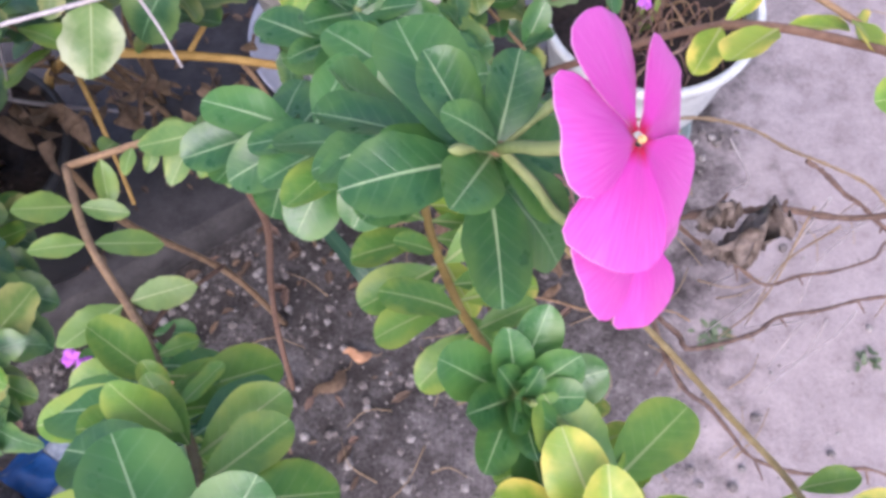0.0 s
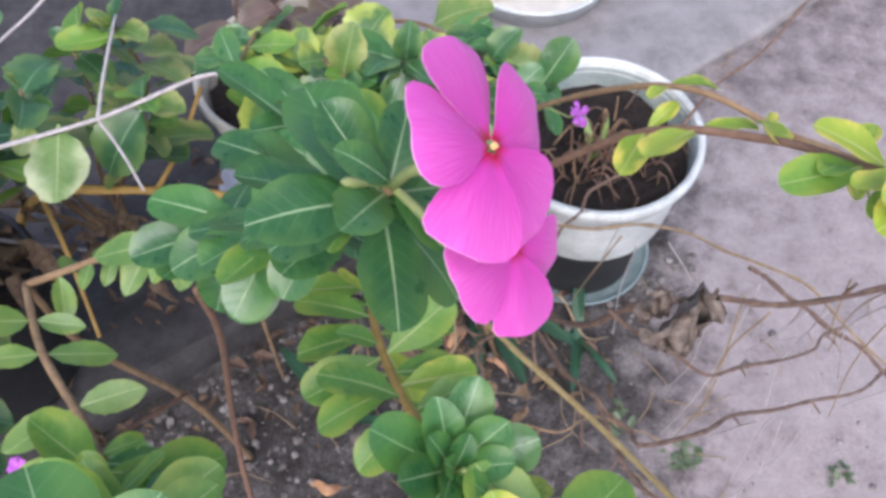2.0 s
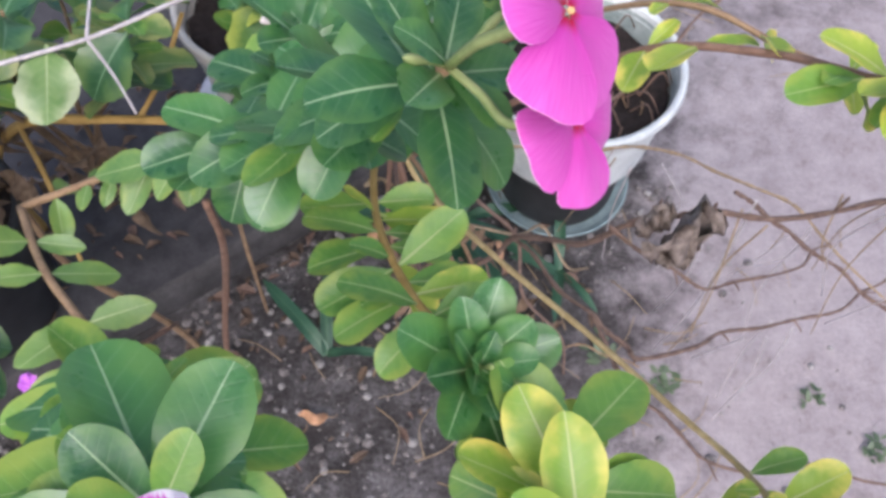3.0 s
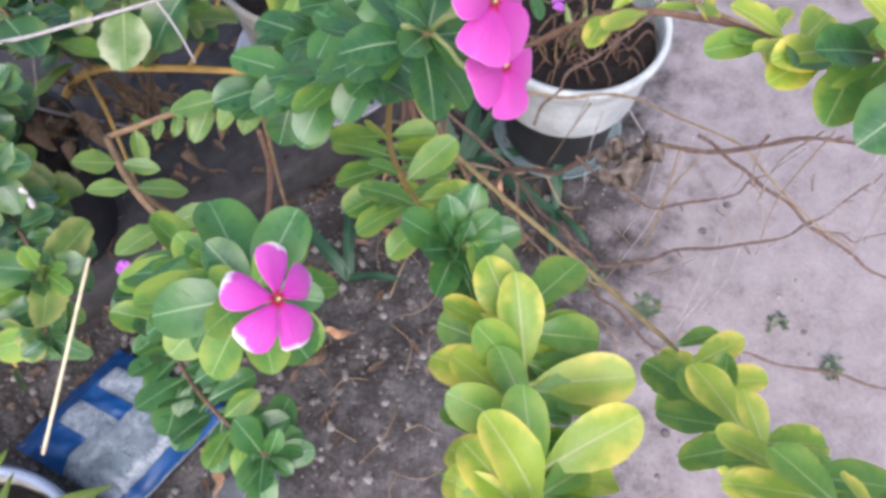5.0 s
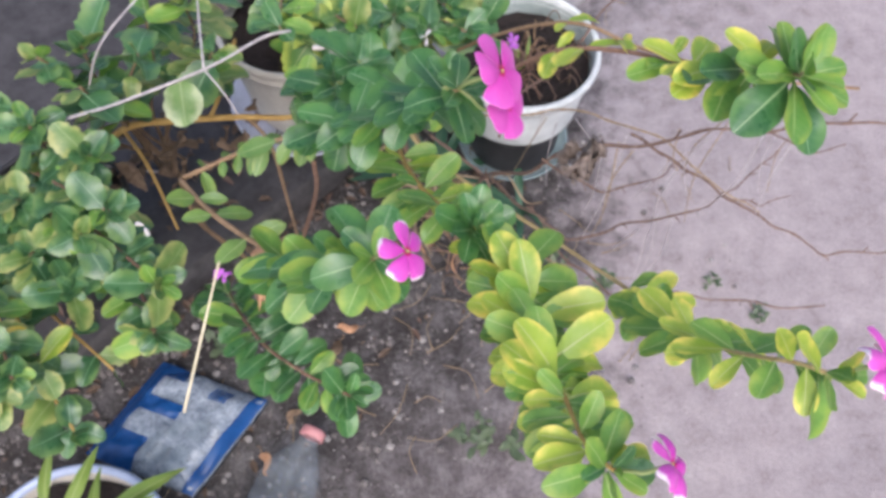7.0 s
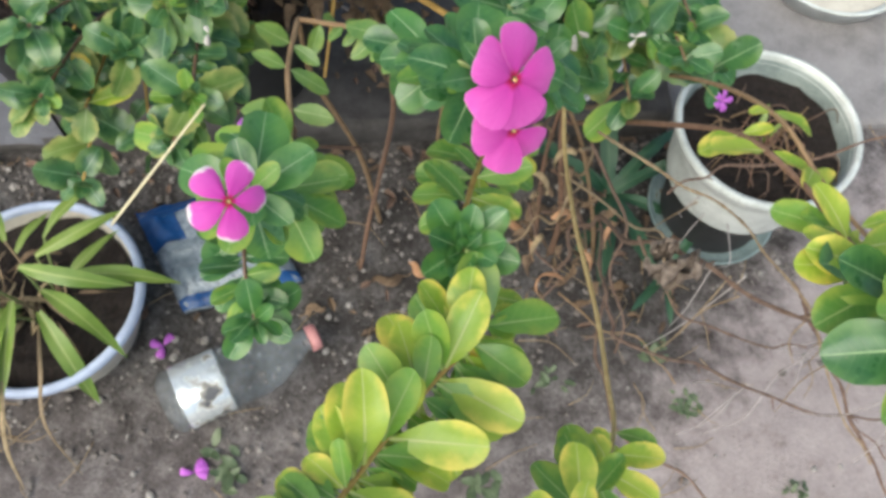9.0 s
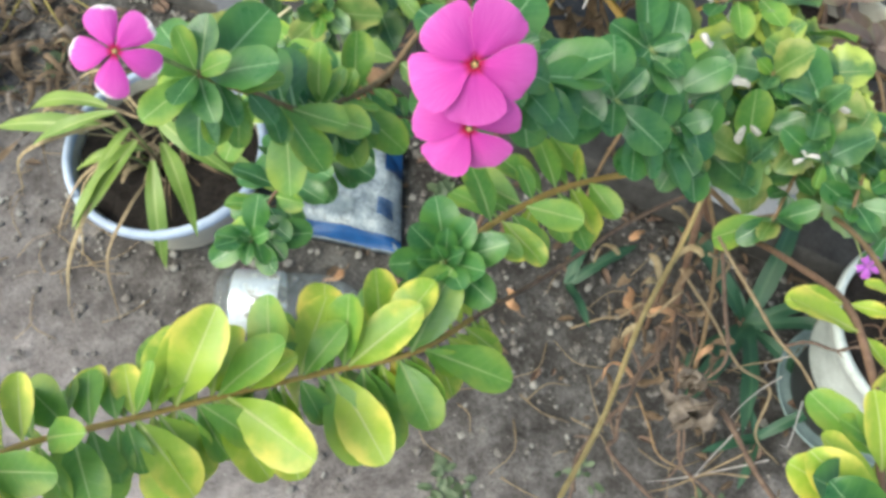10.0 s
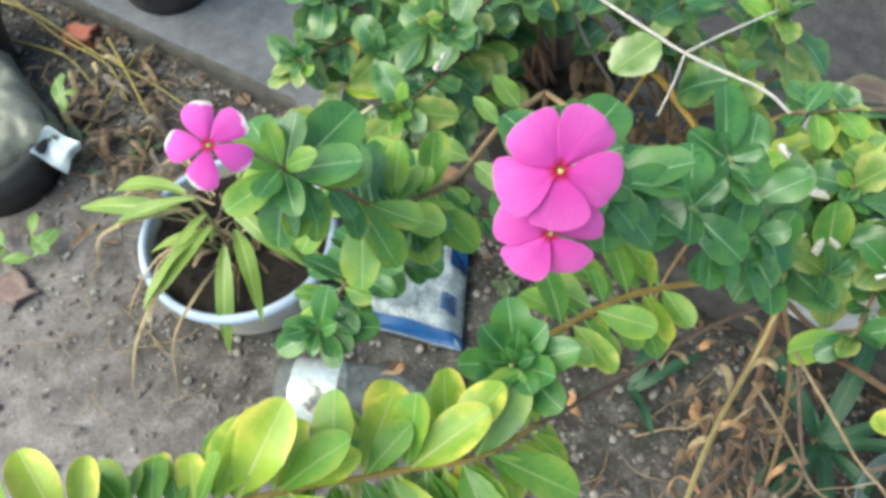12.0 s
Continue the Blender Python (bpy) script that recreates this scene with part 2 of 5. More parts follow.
_nt.links.new(ramp(_nt, _torn, (0.36, (0.10, 0.10, 0.11)), (0.44, (0.32, 0.30, 0.27)), (0.48, (0.70, 0.74, 0.77)), (0.62, (0.82, 0.86, 0.89)), (0.68, (0.55, 0.68, 0.76))), _b.inputs["Base Color"])
_nt.links.new(ramp(_nt, _torn, (0.44, 0.0), (0.5, 0.55)), _b.inputs["Metallic"])
bump(_nt, _b, noise_tex(_nt, _pos, 60.0, 3.0), 0.6, 0.003)
M_RED_CAP = mottled("cap_red", (0.38, 0.15, 0.16), (0.55, 0.28, 0.28), 60.0, 0.4)
M_FOIL = mottled("foil", (0.45, 0.5, 0.55), (0.8, 0.84, 0.88), 60.0, 0.2)
M_BAG = mottled("bag_grey", (0.10, 0.103, 0.092), (0.235, 0.235, 0.205), 38.0, 0.34, 200.0, 0.8, 0.003)
M_YELLOW = mottled("paint_yellow", (0.45, 0.22, 0.02), (0.7, 0.42, 0.05), 40.0, 0.6)
M_PURPLE = mottled("petal_purple", (0.32, 0.06, 0.42), (0.55, 0.16, 0.62), 200.0, 0.6)
M_BRICK = mottled("brick_red", (0.13, 0.085, 0.082), (0.25, 0.18, 0.17), 70.0, 0.9)

M_CLEAR, _nt, _b = material("bottle_clear", 0.16, 0.0, 0.5)
_b.inputs["Base Color"].default_value = (0.62, 0.66, 0.70, 1)
_haze = ramp(_nt, noise_tex(_nt, coords(_nt), 30.0, 4.0), (0.35, 0.05), (0.7, 0.17))
_tr = node(_nt, "BsdfTransparent", Color=(0.90, 0.93, 0.95, 1))
_ms = _nt.nodes.new("ShaderNodeMixShader")
_nt.links.new(_haze, _ms.inputs[0])
_nt.links.new(_tr.outputs[0], _ms.inputs[1])
_nt.links.new(_b.outputs[0], _ms.inputs[2])
_nt.links.new(_ms.outputs[0], _nt.nodes["Material Output"].inputs[0])

# the ground: pale trodden sand, dark crumbly soil along the slab's foot
M_GROUND, _nt, _b = material("ground_earth", 0.95, 0.0, 0.2)
_pos = _nt.nodes.new("ShaderNodeNewGeometry").outputs["Position"]
_sep = node(_nt, "SeparateXYZ", i0=_pos)
_big, _mid, _fine, _grit = (noise_tex(_nt, _pos, s, d, 0.6) for s, d in ((3.5, 5.0), (24.0, 6.0), (160.0, 5.0), (620.0, 2.0)))
# distance in front of the slab's edge
_dist = math_node(_nt, "ADD", math_node(_nt, "MULTIPLY", _sep.outputs[0], 0.563), math_node(_nt, "ADD", math_node(_nt, "MULTIPLY", _sep.outputs[1], -0.826), 0.567))
_edge = math_node(_nt, "ADD", _dist, math_node(_nt, "MULTIPLY", math_node(_nt, "SUBTRACT", _mid, 0.5), 0.35))
# the soil strip gives way to sand beyond the bucket
_far = _nt.nodes.new("ShaderNodeMapRange")
_far.interpolation_type = "SMOOTHSTEP"
_nt.links.new(math_node(_nt, "ADD", _sep.outputs[0], math_node(_nt, "MULTIPLY", math_node(_nt, "SUBTRACT", _mid, 0.5), 0.2)), _far.inputs[0])
_far.inputs[1].default_value, _far.inputs[2].default_value, _far.inputs[4].default_value = 0.18, 0.50, 0.6
_edge = math_node(_nt, "ADD", _edge, _far.outputs[0])
# and before the flower pot
_near = _nt.nodes.new("ShaderNodeMapRange")
_near.interpolation_type = "SMOOTHSTEP"
_nt.links.new(math_node(_nt, "ADD", _sep.outputs[0], math_node(_nt, "MULTIPLY", _mid, 0.2)), _near.inputs[0])
_near.inputs[1].default_value, _near.inputs[2].default_value, _near.inputs[3].default_value, _near.inputs[4].default_value = -0.75, -0.2, 0.22, 0.0
_edge = math_node(_nt, "ADD", _edge, _near.outputs[0])
_wet = _nt.nodes.new("ShaderNodeMapRange")
_wet.interpolation_type = "SMOOTHSTEP"
_nt.links.new(_edge, _wet.inputs[0])
_wet.inputs[1].default_value, _wet.inputs[2].default_value = 0.26, 0.90
_tone = math_node(_nt, "ADD", math_node(_nt, "MULTIPLY", _mid, 0.5), math_node(_nt, "ADD", math_node(_nt, "MULTIPLY", _fine, 0.3), math_node(_nt, "MULTIPLY", _big, 0.25)))
_sand = ramp(_nt, _tone, (0.35, (0.195, 0.165, 0.167)), (0.455, (0.280, 0.241, 0.246)), (0.54, (0.328, 0.286, 0.291)), (0.68, (0.392, 0.346, 0.350)))
_soil = ramp(_nt, _tone, (0.34, (0.022, 0.018, 0.016)), (0.5, (0.064, 0.058, 0.057)), (0.66, (0.170, 0.161, 0.162)))
_mx = _nt.nodes.new("ShaderNodeMix")
_mx.data_type = "RGBA"
_nt.links.new(_wet.outputs[0], _mx.inputs[0])
_nt.links.new(_soil, _mx.inputs[6])
_nt.links.new(_sand, _mx.inputs[7])
_speck = ramp(_nt, noise_tex(_nt, _pos, 330.0, 3.0, 0.7), (0.36, 0.45), (0.5, 1.0), (0.62, 1.0), (0.72, 1.5))
_less = _nt.nodes.new("ShaderNodeMix")
_less.data_type = "RGBA"
_less.inputs[7].default_value = (1, 1, 1, 1)
_nt.links.new(math_node(_nt, "MULTIPLY", _wet.outputs[0], 0.75), _less.inputs[0])
_nt.links.new(_speck, _less.inputs[6])
_mul = _nt.nodes.new("ShaderNodeMix")
_mul.data_type, _mul.blend_type = "RGBA", "MULTIPLY"
_mul.inputs[0].default_value = 1.0
_nt.links.new(_mx.outputs[2], _mul.inputs[6])
_nt.links.new(_less.outputs[2], _mul.inputs[7])
_nt.links.new(_mul.outputs[2], _b.inputs["Base Color"])
bump(_nt, _b, math_node(_nt, "ADD", _fine, math_node(_nt, "MULTIPLY", _grit, 0.6)), 0.6, 0.003)


# ---- builders ----
def part(name, bm, mat, parent, label=""):
    """Links a bmesh as one mesh object under a thing or a part."""
    me = bpy.data.meshes.new(name)
    bm.to_mesh(me)
    bm.free()
    for m in (mat if isinstance(mat, (list, tuple)) else (mat,)):
        me.materials.append(m)
    for p in me.polygons:
        p.use_smooth = True
    ob = new(name, me)
    if parent:
        ob.parent = parent
        ob.matrix_parent_inverse = parent.matrix_world.inverted()
    return tagged(ob, label)


def thing(name, at, label, category, group="", kind=""):
    ob = new(name)
    ob.location = at
    ob.empty_display_size = 0.02
    ob.matrix_world = Matrix.Translation(at)
    return tagged(ob, label, category, group, kind)


def place(mesh_data, name, parent, m, label=""):
    """A piece that shares its mesh with others, at the world pose m."""
    ob = new(name, mesh_data)
    ob.parent = parent
    ob.matrix_parent_inverse = parent.matrix_world.inverted()
    ob.matrix_basis = m
    return tagged(ob, label)


def basis(at, along, normal, scale=1.0, roll=0.0):
    """A pose with local y along, local z near normal."""
    y = Vector(along).normalized()
    n = Vector(normal)
    x = y.cross(n)
    if x.length < 1e-4:
        x = y.cross(Vector((1, 0.3, 0.2)))
    x.normalize()
    z = x.cross(y)
    m = Matrix((x, y, z)).transposed().to_4x4()
    return Matrix.Translation(at) @ m @ Matrix.Rotation(roll, 4, "Y") @ Matrix.Diagonal((scale, scale, scale, 1))


def smooth_line(pts, n=6):
    """Catmull-Rom points through pts."""
    p = [Vector(q) for q in pts]
    p = [p[0] * 2 - p[1]] + p + [p[-1] * 2 - p[-2]]
    out = []
    for i in range(1, len(p) - 2):
        for k in range(n):
            t = k / n
            a, b, c, d = p[i - 1], p[i], p[i + 1], p[i + 2]
            out.append(0.5 * ((2 * b) + (c - a) * t + (2 * a - 5 * b + 4 * c - d) * t * t + (3 * b - a - 3 * c + d) * t ** 3))
    out.append(p[-2])
    return out


def tube(pts, r0, r1, sides=7, rng=None, knots=0.0, bm=None):
    """A tapered stem through pts."""
    bm = bm or bmesh.new()
    rows = []
    side = Vector((0.3, 0.9, 0.2))
    n = len(pts)
    for i, p in enumerate(pts):
        t = (pts[min(i + 1, n - 1)] - pts[max(i - 1, 0)]).normalized()
        u = (side - t * side.dot(t)).normalized()
        v = t.cross(u)
        side = u
        f = i / max(1, n - 1)
        r = r0 + (r1 - r0) * f
        if rng:
            r *= 1 + knots * rng.uniform(-1, 1)
        rows.append([bm.verts.new(p + (u * math.cos(a) + v * math.sin(a)) * r) for a in (2 * math.pi * k / sides for k in range(sides))])
    for a, b in zip(rows, rows[1:]):
        for k in range(sides):
            bm.faces.new((a[k], a[(k + 1) % sides], b[(k + 1) % sides], b[k]))
    bm.faces.new(rows[0][::-1])
    bm.faces.new(rows[-1])
    return bm


def lathe(profile, segs=64, bm=None, centre=(0, 0, 0), wobble=0.0, seed=0):
    """Turns (radius, height) pairs about the z axis."""
    bm = bm or bmesh.new()
    rng = random.Random(seed)
    ph = rng.uniform(0, 6)
    rows = []
    for r, z in profile:
        row = []
        for k in range(segs):
            a = 2 * math.pi * k / segs
            rr = r * (1 + wobble * math.sin(2 * a + ph) + wobble * 0.5 * math.sin(5 * a + 2 * ph))
            row.append(bm.verts.new((centre[0] + rr * math.cos(a), centre[1] + rr * math.sin(a), centre[2] + z)))
        rows.append(row)
    for a, b in zip(rows, rows[1:]):
        for k in range(segs):
            bm.faces.new((a[k], a[(k + 1) % segs], b[(k + 1) % segs], b[k]))
    return bm


def disc(r, centre, bump_height=0.004, rings=10, segs=40, seed=0):
    """An uneven round bed of soil."""
    bm = bmesh.new()
    rng = random.Random(seed)
    c = Vector(centre)
    mid = bm.verts.new(c + Vector((0, 0, bump_height)))
    last = None
    for i in range(1, rings + 1):
        row = []
        for k in range(segs):
            a = 2 * math.pi * k / segs
            q = Vector((math.cos(a), math.sin(a), 0)) * r * i / rings
            q.z = bump_height * (noise.noise(Vector((q.x, q.y, seed)) * 45) * 1.3 + 0.8 * noise.noise(Vector((q.x, q.y, seed + 5)) * 120))
            row.append(bm.verts.new(c + q))
        for k in range(segs):
            if last is None:
                bm.faces.new((mid, row[k], row[(k + 1) % segs]))
            else:
                bm.faces.new((last[k], row[k], row[(k + 1) % segs], last[(k + 1) % segs]))
        last = row
    return bm


WIDTHS = {
    "obovate": ((0.0, 0.05), (0.09, 0.13), (0.22, 0.50), (0.38, 0.80), (0.56, 0.98), (0.70, 1.0), (0.82, 0.90), (0.90, 0.73), (0.955, 0.52), (0.985, 0.32), (1.0, 0.10)),
    "oval": ((0.0, 0.05), (0.08, 0.10), (0.22, 0.62), (0.42, 0.97), (0.60, 1.0), (0.80, 0.80), (0.93, 0.45), (1.0, 0.05)),
    "round": ((0.0, 0.06), (0.10, 0.12), (0.24, 0.70), (0.45, 1.0), (0.65, 1.0), (0.78, 0.90), (0.88, 0.70), (0.95, 0.45), (1.0, 0.1)),
    "blade": ((0.0, 0.3), (0.10, 0.55), (0.25, 0.9), (0.45, 1.0), (0.62, 0.9), (0.80, 0.6), (0.93, 0.25), (1.0, 0.03)),
    "strap": ((0.0, 0.7), (0.15, 0.85), (0.3, 1.0), (0.5, 1.0), (0.7, 0.9), (0.85, 0.65), (0.95, 0.3), (1.0, 0.03)),
}


def leaf_mesh(name, shape, width, fold, curl, wave, mat, seed, bite=0.0, tooth=0.0):
    """One blade, its length 1 along y, creased along the midrib, arched and a little wavy."""
    rng = random.Random(seed)
    bm = bmesh.new()
    cols = (-1.0, -0.55, 0.0, 0.55, 1.0)
    rows = []
    skew = rng.uniform(-0.05, 0.05)
    ph = rng.uniform(0, 6)
    kx, ky = zip(*WIDTHS[shape])
    for s in (0.0, 0.09, 0.16, 0.24, 0.32, 0.40, 0.48, 0.56, 0.64, 0.72, 0.79, 0.85, 0.91, 0.955, 0.985, 1.0):
        w = float(np.interp(s, kx, ky))
        row = []
        for u in cols:
            half = w * width * 0.5 * (1 + 0.025 * rng.uniform(-1, 1))
            if tooth and abs(u) > 0.9 and s > 0.2:
                half *= 1 + tooth * (1 if len(rows) % 2 else -1) * rng.uniform(0.5, 1.2)
            if bite and abs(u) > 0.9 and 0.35 < s < 0.95 and (u > 0 or bite > 0.4):
                half *= 1 - bite * rng.uniform(0.3, 1)
            z = fold * (abs(u) - 0.35 * u * u) * half - curl * (s * s - 0.25 * s) + wave * math.sin(s * 9 + ph + (2.2 if u > 0 else 0)) * abs(u) * w * 0.5
            row.append(bm.verts.new((u * half + skew * s * s, s - 0.12 * curl * s * s, z)))
        rows.append(row)
    for a, b in zip(rows, rows[1:]):
        for k in range(len(cols) - 1):
            bm.faces.new((a[k], a[k + 1], b[k + 1], b[k]))
    me = bpy.data.meshes.new(name)
    bm.to_mesh(me)
    bm.free()
    me.materials.append(mat)
    for p in me.polygons:
        p.use_smooth = True
    return me


def leaf_set(shape, mat, width, n=4, curl=(-0.04, 0.34), fold=(0.1, 0.6), wave=0.055, seed=0, bite=0.0, tooth=0.0):
    rng = random.Random(seed)
    return [leaf_mesh("leaf", shape, width * rng.uniform(0.9, 1.1), rng.uniform(*fold), rng.uniform(*curl), wave, mat, seed * 31 + i, bite, tooth) for i in range(n)]


L_GREEN = leaf_set("obovate", M_LEAF, 0.55, 8, seed=1)
L_LIGHT = leaf_set("obovate", M_LEAF_LIGHT, 0.49, 7, seed=2)
L_YELLOW = leaf_set("obovate", M_LEAF_YELLOW, 0.47, 7, seed=3)
L_GOLD = leaf_set("obovate", M_LEAF_GOLD, 0.50, 2, seed=4)
L_ROUND = leaf_set("round", M_LEAF_ROUND, 0.68, 8, curl=(-0.15, 0.55), fold=(0.0, 0.7), seed=5, wave=0.12, bite=0.15, tooth=0.05)
L_PALE = leaf_set("round", M_LEAF_PALE, 0.70, 5, curl=(-0.1, 0.6),  seed=6, wave=0.1, bite=0.3, tooth=0.06)
L_BITTEN = leaf_set("round", M_LEAF_BITTEN, 0.74, 2, seed=26, wave=0.12, bite=0.3)
L_VARI = leaf_set("round", M_LEAF_VARI, 0.86, 4, curl=(-0.1, 0.4), seed=36, wave=0.16, bite=0.2, tooth=0.06)
L_MAUVE = leaf_set("oval", M_LEAF_MAUVE, 0.6, 4, curl=(0.0, 0.5), seed=37, wave=0.08)
L_OVAL = leaf_set("oval", M_LEAF_OVAL, 0.48, 5, seed=7, tooth=0.03)
L_BLADE = leaf_set("blade", M_BLADE, 0.165, 5, curl=(0.3, 0.9), fold=(0.3, 0.7), wave=0.04, seed=8)
L_BLADE_DRY = leaf_set("blade", M_DRY, 0.055, 5, curl=(0.3, 1.0), fold=(0.5, 1.2), wave=0.08, seed=9)
L_STRAP = leaf_set("strap", M_STRAP, 0.14, 3, curl=(0.2, 0.5), fold=(0.3, 0.5), seed=10)
L_WEED = leaf_set("oval", M_WEED, 0.45, 3, seed=13)
L_DRY = leaf_set("oval", M_DRY, 0.4, 4, curl=(0.3, 0.9), fold=(0.6, 1.4), wave=0.2, seed=11)


def pick(rng, weights):
    sets, ws = zip(*weights)
    return rng.choice(rng.choices(sets, ws)[0])


def leafy(plant, pts, kinds, length, spacing, rng, start=0.0, end=1.0, flat=0.42, lean=55, up=(0, 0, 1), grow=0.0, pairs=2, droop=0.0, young=0.6, spread=0.5, twist=0.0):
    """Opposite pairs of leaves along a stem; blades turned to the light."""
    line = smooth_line(pts, 12)
    cum = [0.0]
    for a, b in zip(line, line[1:]):
        cum.append(cum[-1] + (b - a).length)
    total = cum[-1]
    pos, turn = start * total, rng.uniform(-0.5, 0.5)
    k = 0
    while pos <= end * total:
        i = max(j for j in range(len(cum)) if cum[j] <= pos)
        i = min(i, len(line) - 2)
        seg = max(1e-6, cum[i + 1] - cum[i])
        p = line[i].lerp(line[i + 1], (pos - cum[i]) / seg)
        t = (line[i + 1] - line[i]).normalized()
        u = Vector(up)
        side = t.cross(u)
        side = side.normalized() if side.length > 0.1 else t.cross(Vector((1, 0, 0))).normalized()
        up2 = side.cross(t).normalized()
        f = pos / total
        roll = (0.0 if k % 2 == 0 else math.pi / 2 * (1 - flat)) + turn * 0.5 + rng.uniform(-0.5, 0.5) * (1 + twist)
        for s in range(pairs):
            a = roll + math.pi * s + rng.uniform(-0.25, 0.25)
            out = side * math.cos(a) + up2 * math.sin(a)
            le = radians(lean + rng.uniform(-18, 18)) * (1 - 0.35 * max(0, f - 0.8) * 5 * (1 - young * 0.3))
            d = (t * math.cos(le) + out * math.sin(le)).normalized() + Vector((0, 0, -droop * rng.uniform(0.5, 1.4)))
            nrm = (out * droop * 1.2 + up2 * 0.9 * (1 - min(0.8, droop)) + t * 0.55 * math.sin(le) + Vector(up) * 0.7 + Vector((rng.uniform(-spread, spread), rng.uniform(-spread, spread), 0)))
            size = length * rng.choice((0.62, 0.85, 0.95, 1.0, 1.08, 1.18)) * rng.uniform(0.95, 1.05) * (1 - (1 - young) * max(0.0, (f - 0.8) / 0.2)) * (1 + grow * (f - 0.5))
            place(pick(rng, kinds), "leaf", plant, basis(p, d, nrm, size, rng.uniform(-0.3, 0.3)))
        pos += spacing * rng.uniform(0.75, 1.25)
        k += 1
    return line


def stem(plant, pts, r0, r1, mat, seed=0, knots=0.08, name="stem", label=""):
    line = smooth_line(pts, 8)
    return part(name, tube(line, r0, r1, 7, random.Random(seed), knots), mat, plant, label)


def rosette(plant, at, axis, kinds, length, n, rng, tilt=(25, 75), loose=0.2):
    """The whorled tip of a shoot."""
    t = Vector(axis).normalized()
    u = t.cross(Vector((0.2, 0.9, 0.3))).normalized()
    v = t.cross(u)
    for k in range(n):
        f = k / max(1, n - 1)
        a = k * 2.4 + rng.uniform(-loose, loose)
        out = u * math.cos(a) + v * math.sin(a)
        le = radians(tilt[0] + (tilt[1] - tilt[0]) * f + rng.uniform(-40, 40) * loose)
        d = t * math.cos(le) + out * math.sin(le)
        n_ = t * math.sin(le) - out * math.cos(le) + Vector((0, 0, 0.3))
        place(pick(rng, kinds), "leaf", plant, basis(Vector(at) - t * 0.012 * f, d, n_, length * (0.45 + 0.6 * f) * rng.uniform(1 - loose * 0.5, 1 + loose * 0.5), rng.uniform(-1, 1) * loose))


def petal_mesh(name, front, back, seed, curl=0.12, narrow=1.0):
    """A broad lopsided petal with a blunt outer edge, 1 long, with a little thickness."""
    rng = random.Random(seed)
    bm = bmesh.new()
    prof = ((0.06, 0.12), (0.18, 0.26), (0.34, 0.58), (0.52, 0.86), (0.70, 1.0), (0.86, 1.0), (0.955, 0.84), (1.0, 0.58))
    cols = (-1, -0.66, -0.33, 0, 0.33, 0.66, 1)
    layers = []
    for off in (0.0, -0.012):
        rows = []
        for s, w in prof:
            row = []
            for u in cols:
                half = 0.47 * w * narrow
                drop = 0.05 * s * abs(u) ** 2 * (1 if s > 0.8 else 0.4)
                z = curl * (0.3 * math.sin(s * 2.6) - s * s * 0.55) - 0.10 * w * abs(u) ** 2 * curl * 4 + 0.012 * math.sin(u * 5 + seed)
                row.append(bm.verts.new((u * half + 0.09 * s * s, s - drop - 0.03 * u * s, z + off)))
            rows.append(row)
        layers.append(rows)
    for li, rows in enumerate(layers):
        for a, b in zip(rows, rows[1:]):
            for k in range(len(cols) - 1):
                q = (a[k], a[k + 1], b[k + 1], b[k])
                bm.faces.new(q if li == 0 else q[::-1]).material_index = li
    me = bpy.data.meshes.new(name)
    bm.to_mesh(me)
    bm.free()
    me.materials.append(front)
    me.materials.append(back)
    for p in me.polygons:
        p.use_smooth = True
    return me


PETALS = [petal_mesh("petal", M_PETAL, M_PETAL_BACK, i, 0.10 + 0.05 * i) for i in range(3)]
EYE_MESH = None


def eye_mesh():
    bm = bmesh.new()
    lathe([(0.001, 0.03), (0.012, 0.032), (0.02, 0.045), (0.032, 0.045), (0.04, 0.03), (0.04, -0.01)], 14, bm)
    me = bpy.data.meshes.new("flower_eye")
    bm.to_mesh(me)
    bm.free()
    me.materials.append(M_EYE)
    for p in me.polygons:
        p.use_smooth = True
    return me


EYE_MESH = eye_mesh()


def flower(plant, at, facing, size, rng, spin=0.0, petals=None, cup=0.0, stalk=None, missing=(), label="five-petalled pink flower with a dark red eye"):
    """A five-petalled flower on its slender tube; size is its width."""
    at, f = Vector(at), Vector(facing).normalized()
    petals = petals or PETALS
    u = f.cross(Vector((0, 0, 1)))
    u = u.normalized() if u.length > 0.05 else Vector((1, 0, 0))
    v = f.cross(u)
    base = at - f * size * 0.45
    joint = Vector(stalk) if stalk else base - f * 0.01
    bm = tube(smooth_line([joint, base.lerp(joint, 0.5) + Vector((0, 0, 0.001)), base, at - f * 0.002], 4), size * 0.03, size * 0.036, 7)
    tb = part("flower", bm, M_STEM, plant, label)
    for k in range(5):
        if k in missing:
            continue
        a = spin + k * 2 * math.pi / 5 + rng.uniform(-0.06, 0.06)
        out = u * math.cos(a) + v * math.sin(a)
        c = cup + rng.uniform(-0.12, 0.12)
        d = out * math.cos(c) + f * math.sin(c)
        n_ = f * math.cos(c) - out * math.sin(c)
        place(rng.choice(petals), "petal", tb, basis(at, d, n_, size * 0.52 * rng.uniform(0.94, 1.06), 0.2 + rng.uniform(-0.1, 0.1)))
    place(EYE_MESH, "flower_eye", tb, basis(at + f * 0.0006, u, f, size * 0.42), "pale yellow throat")
    return tb


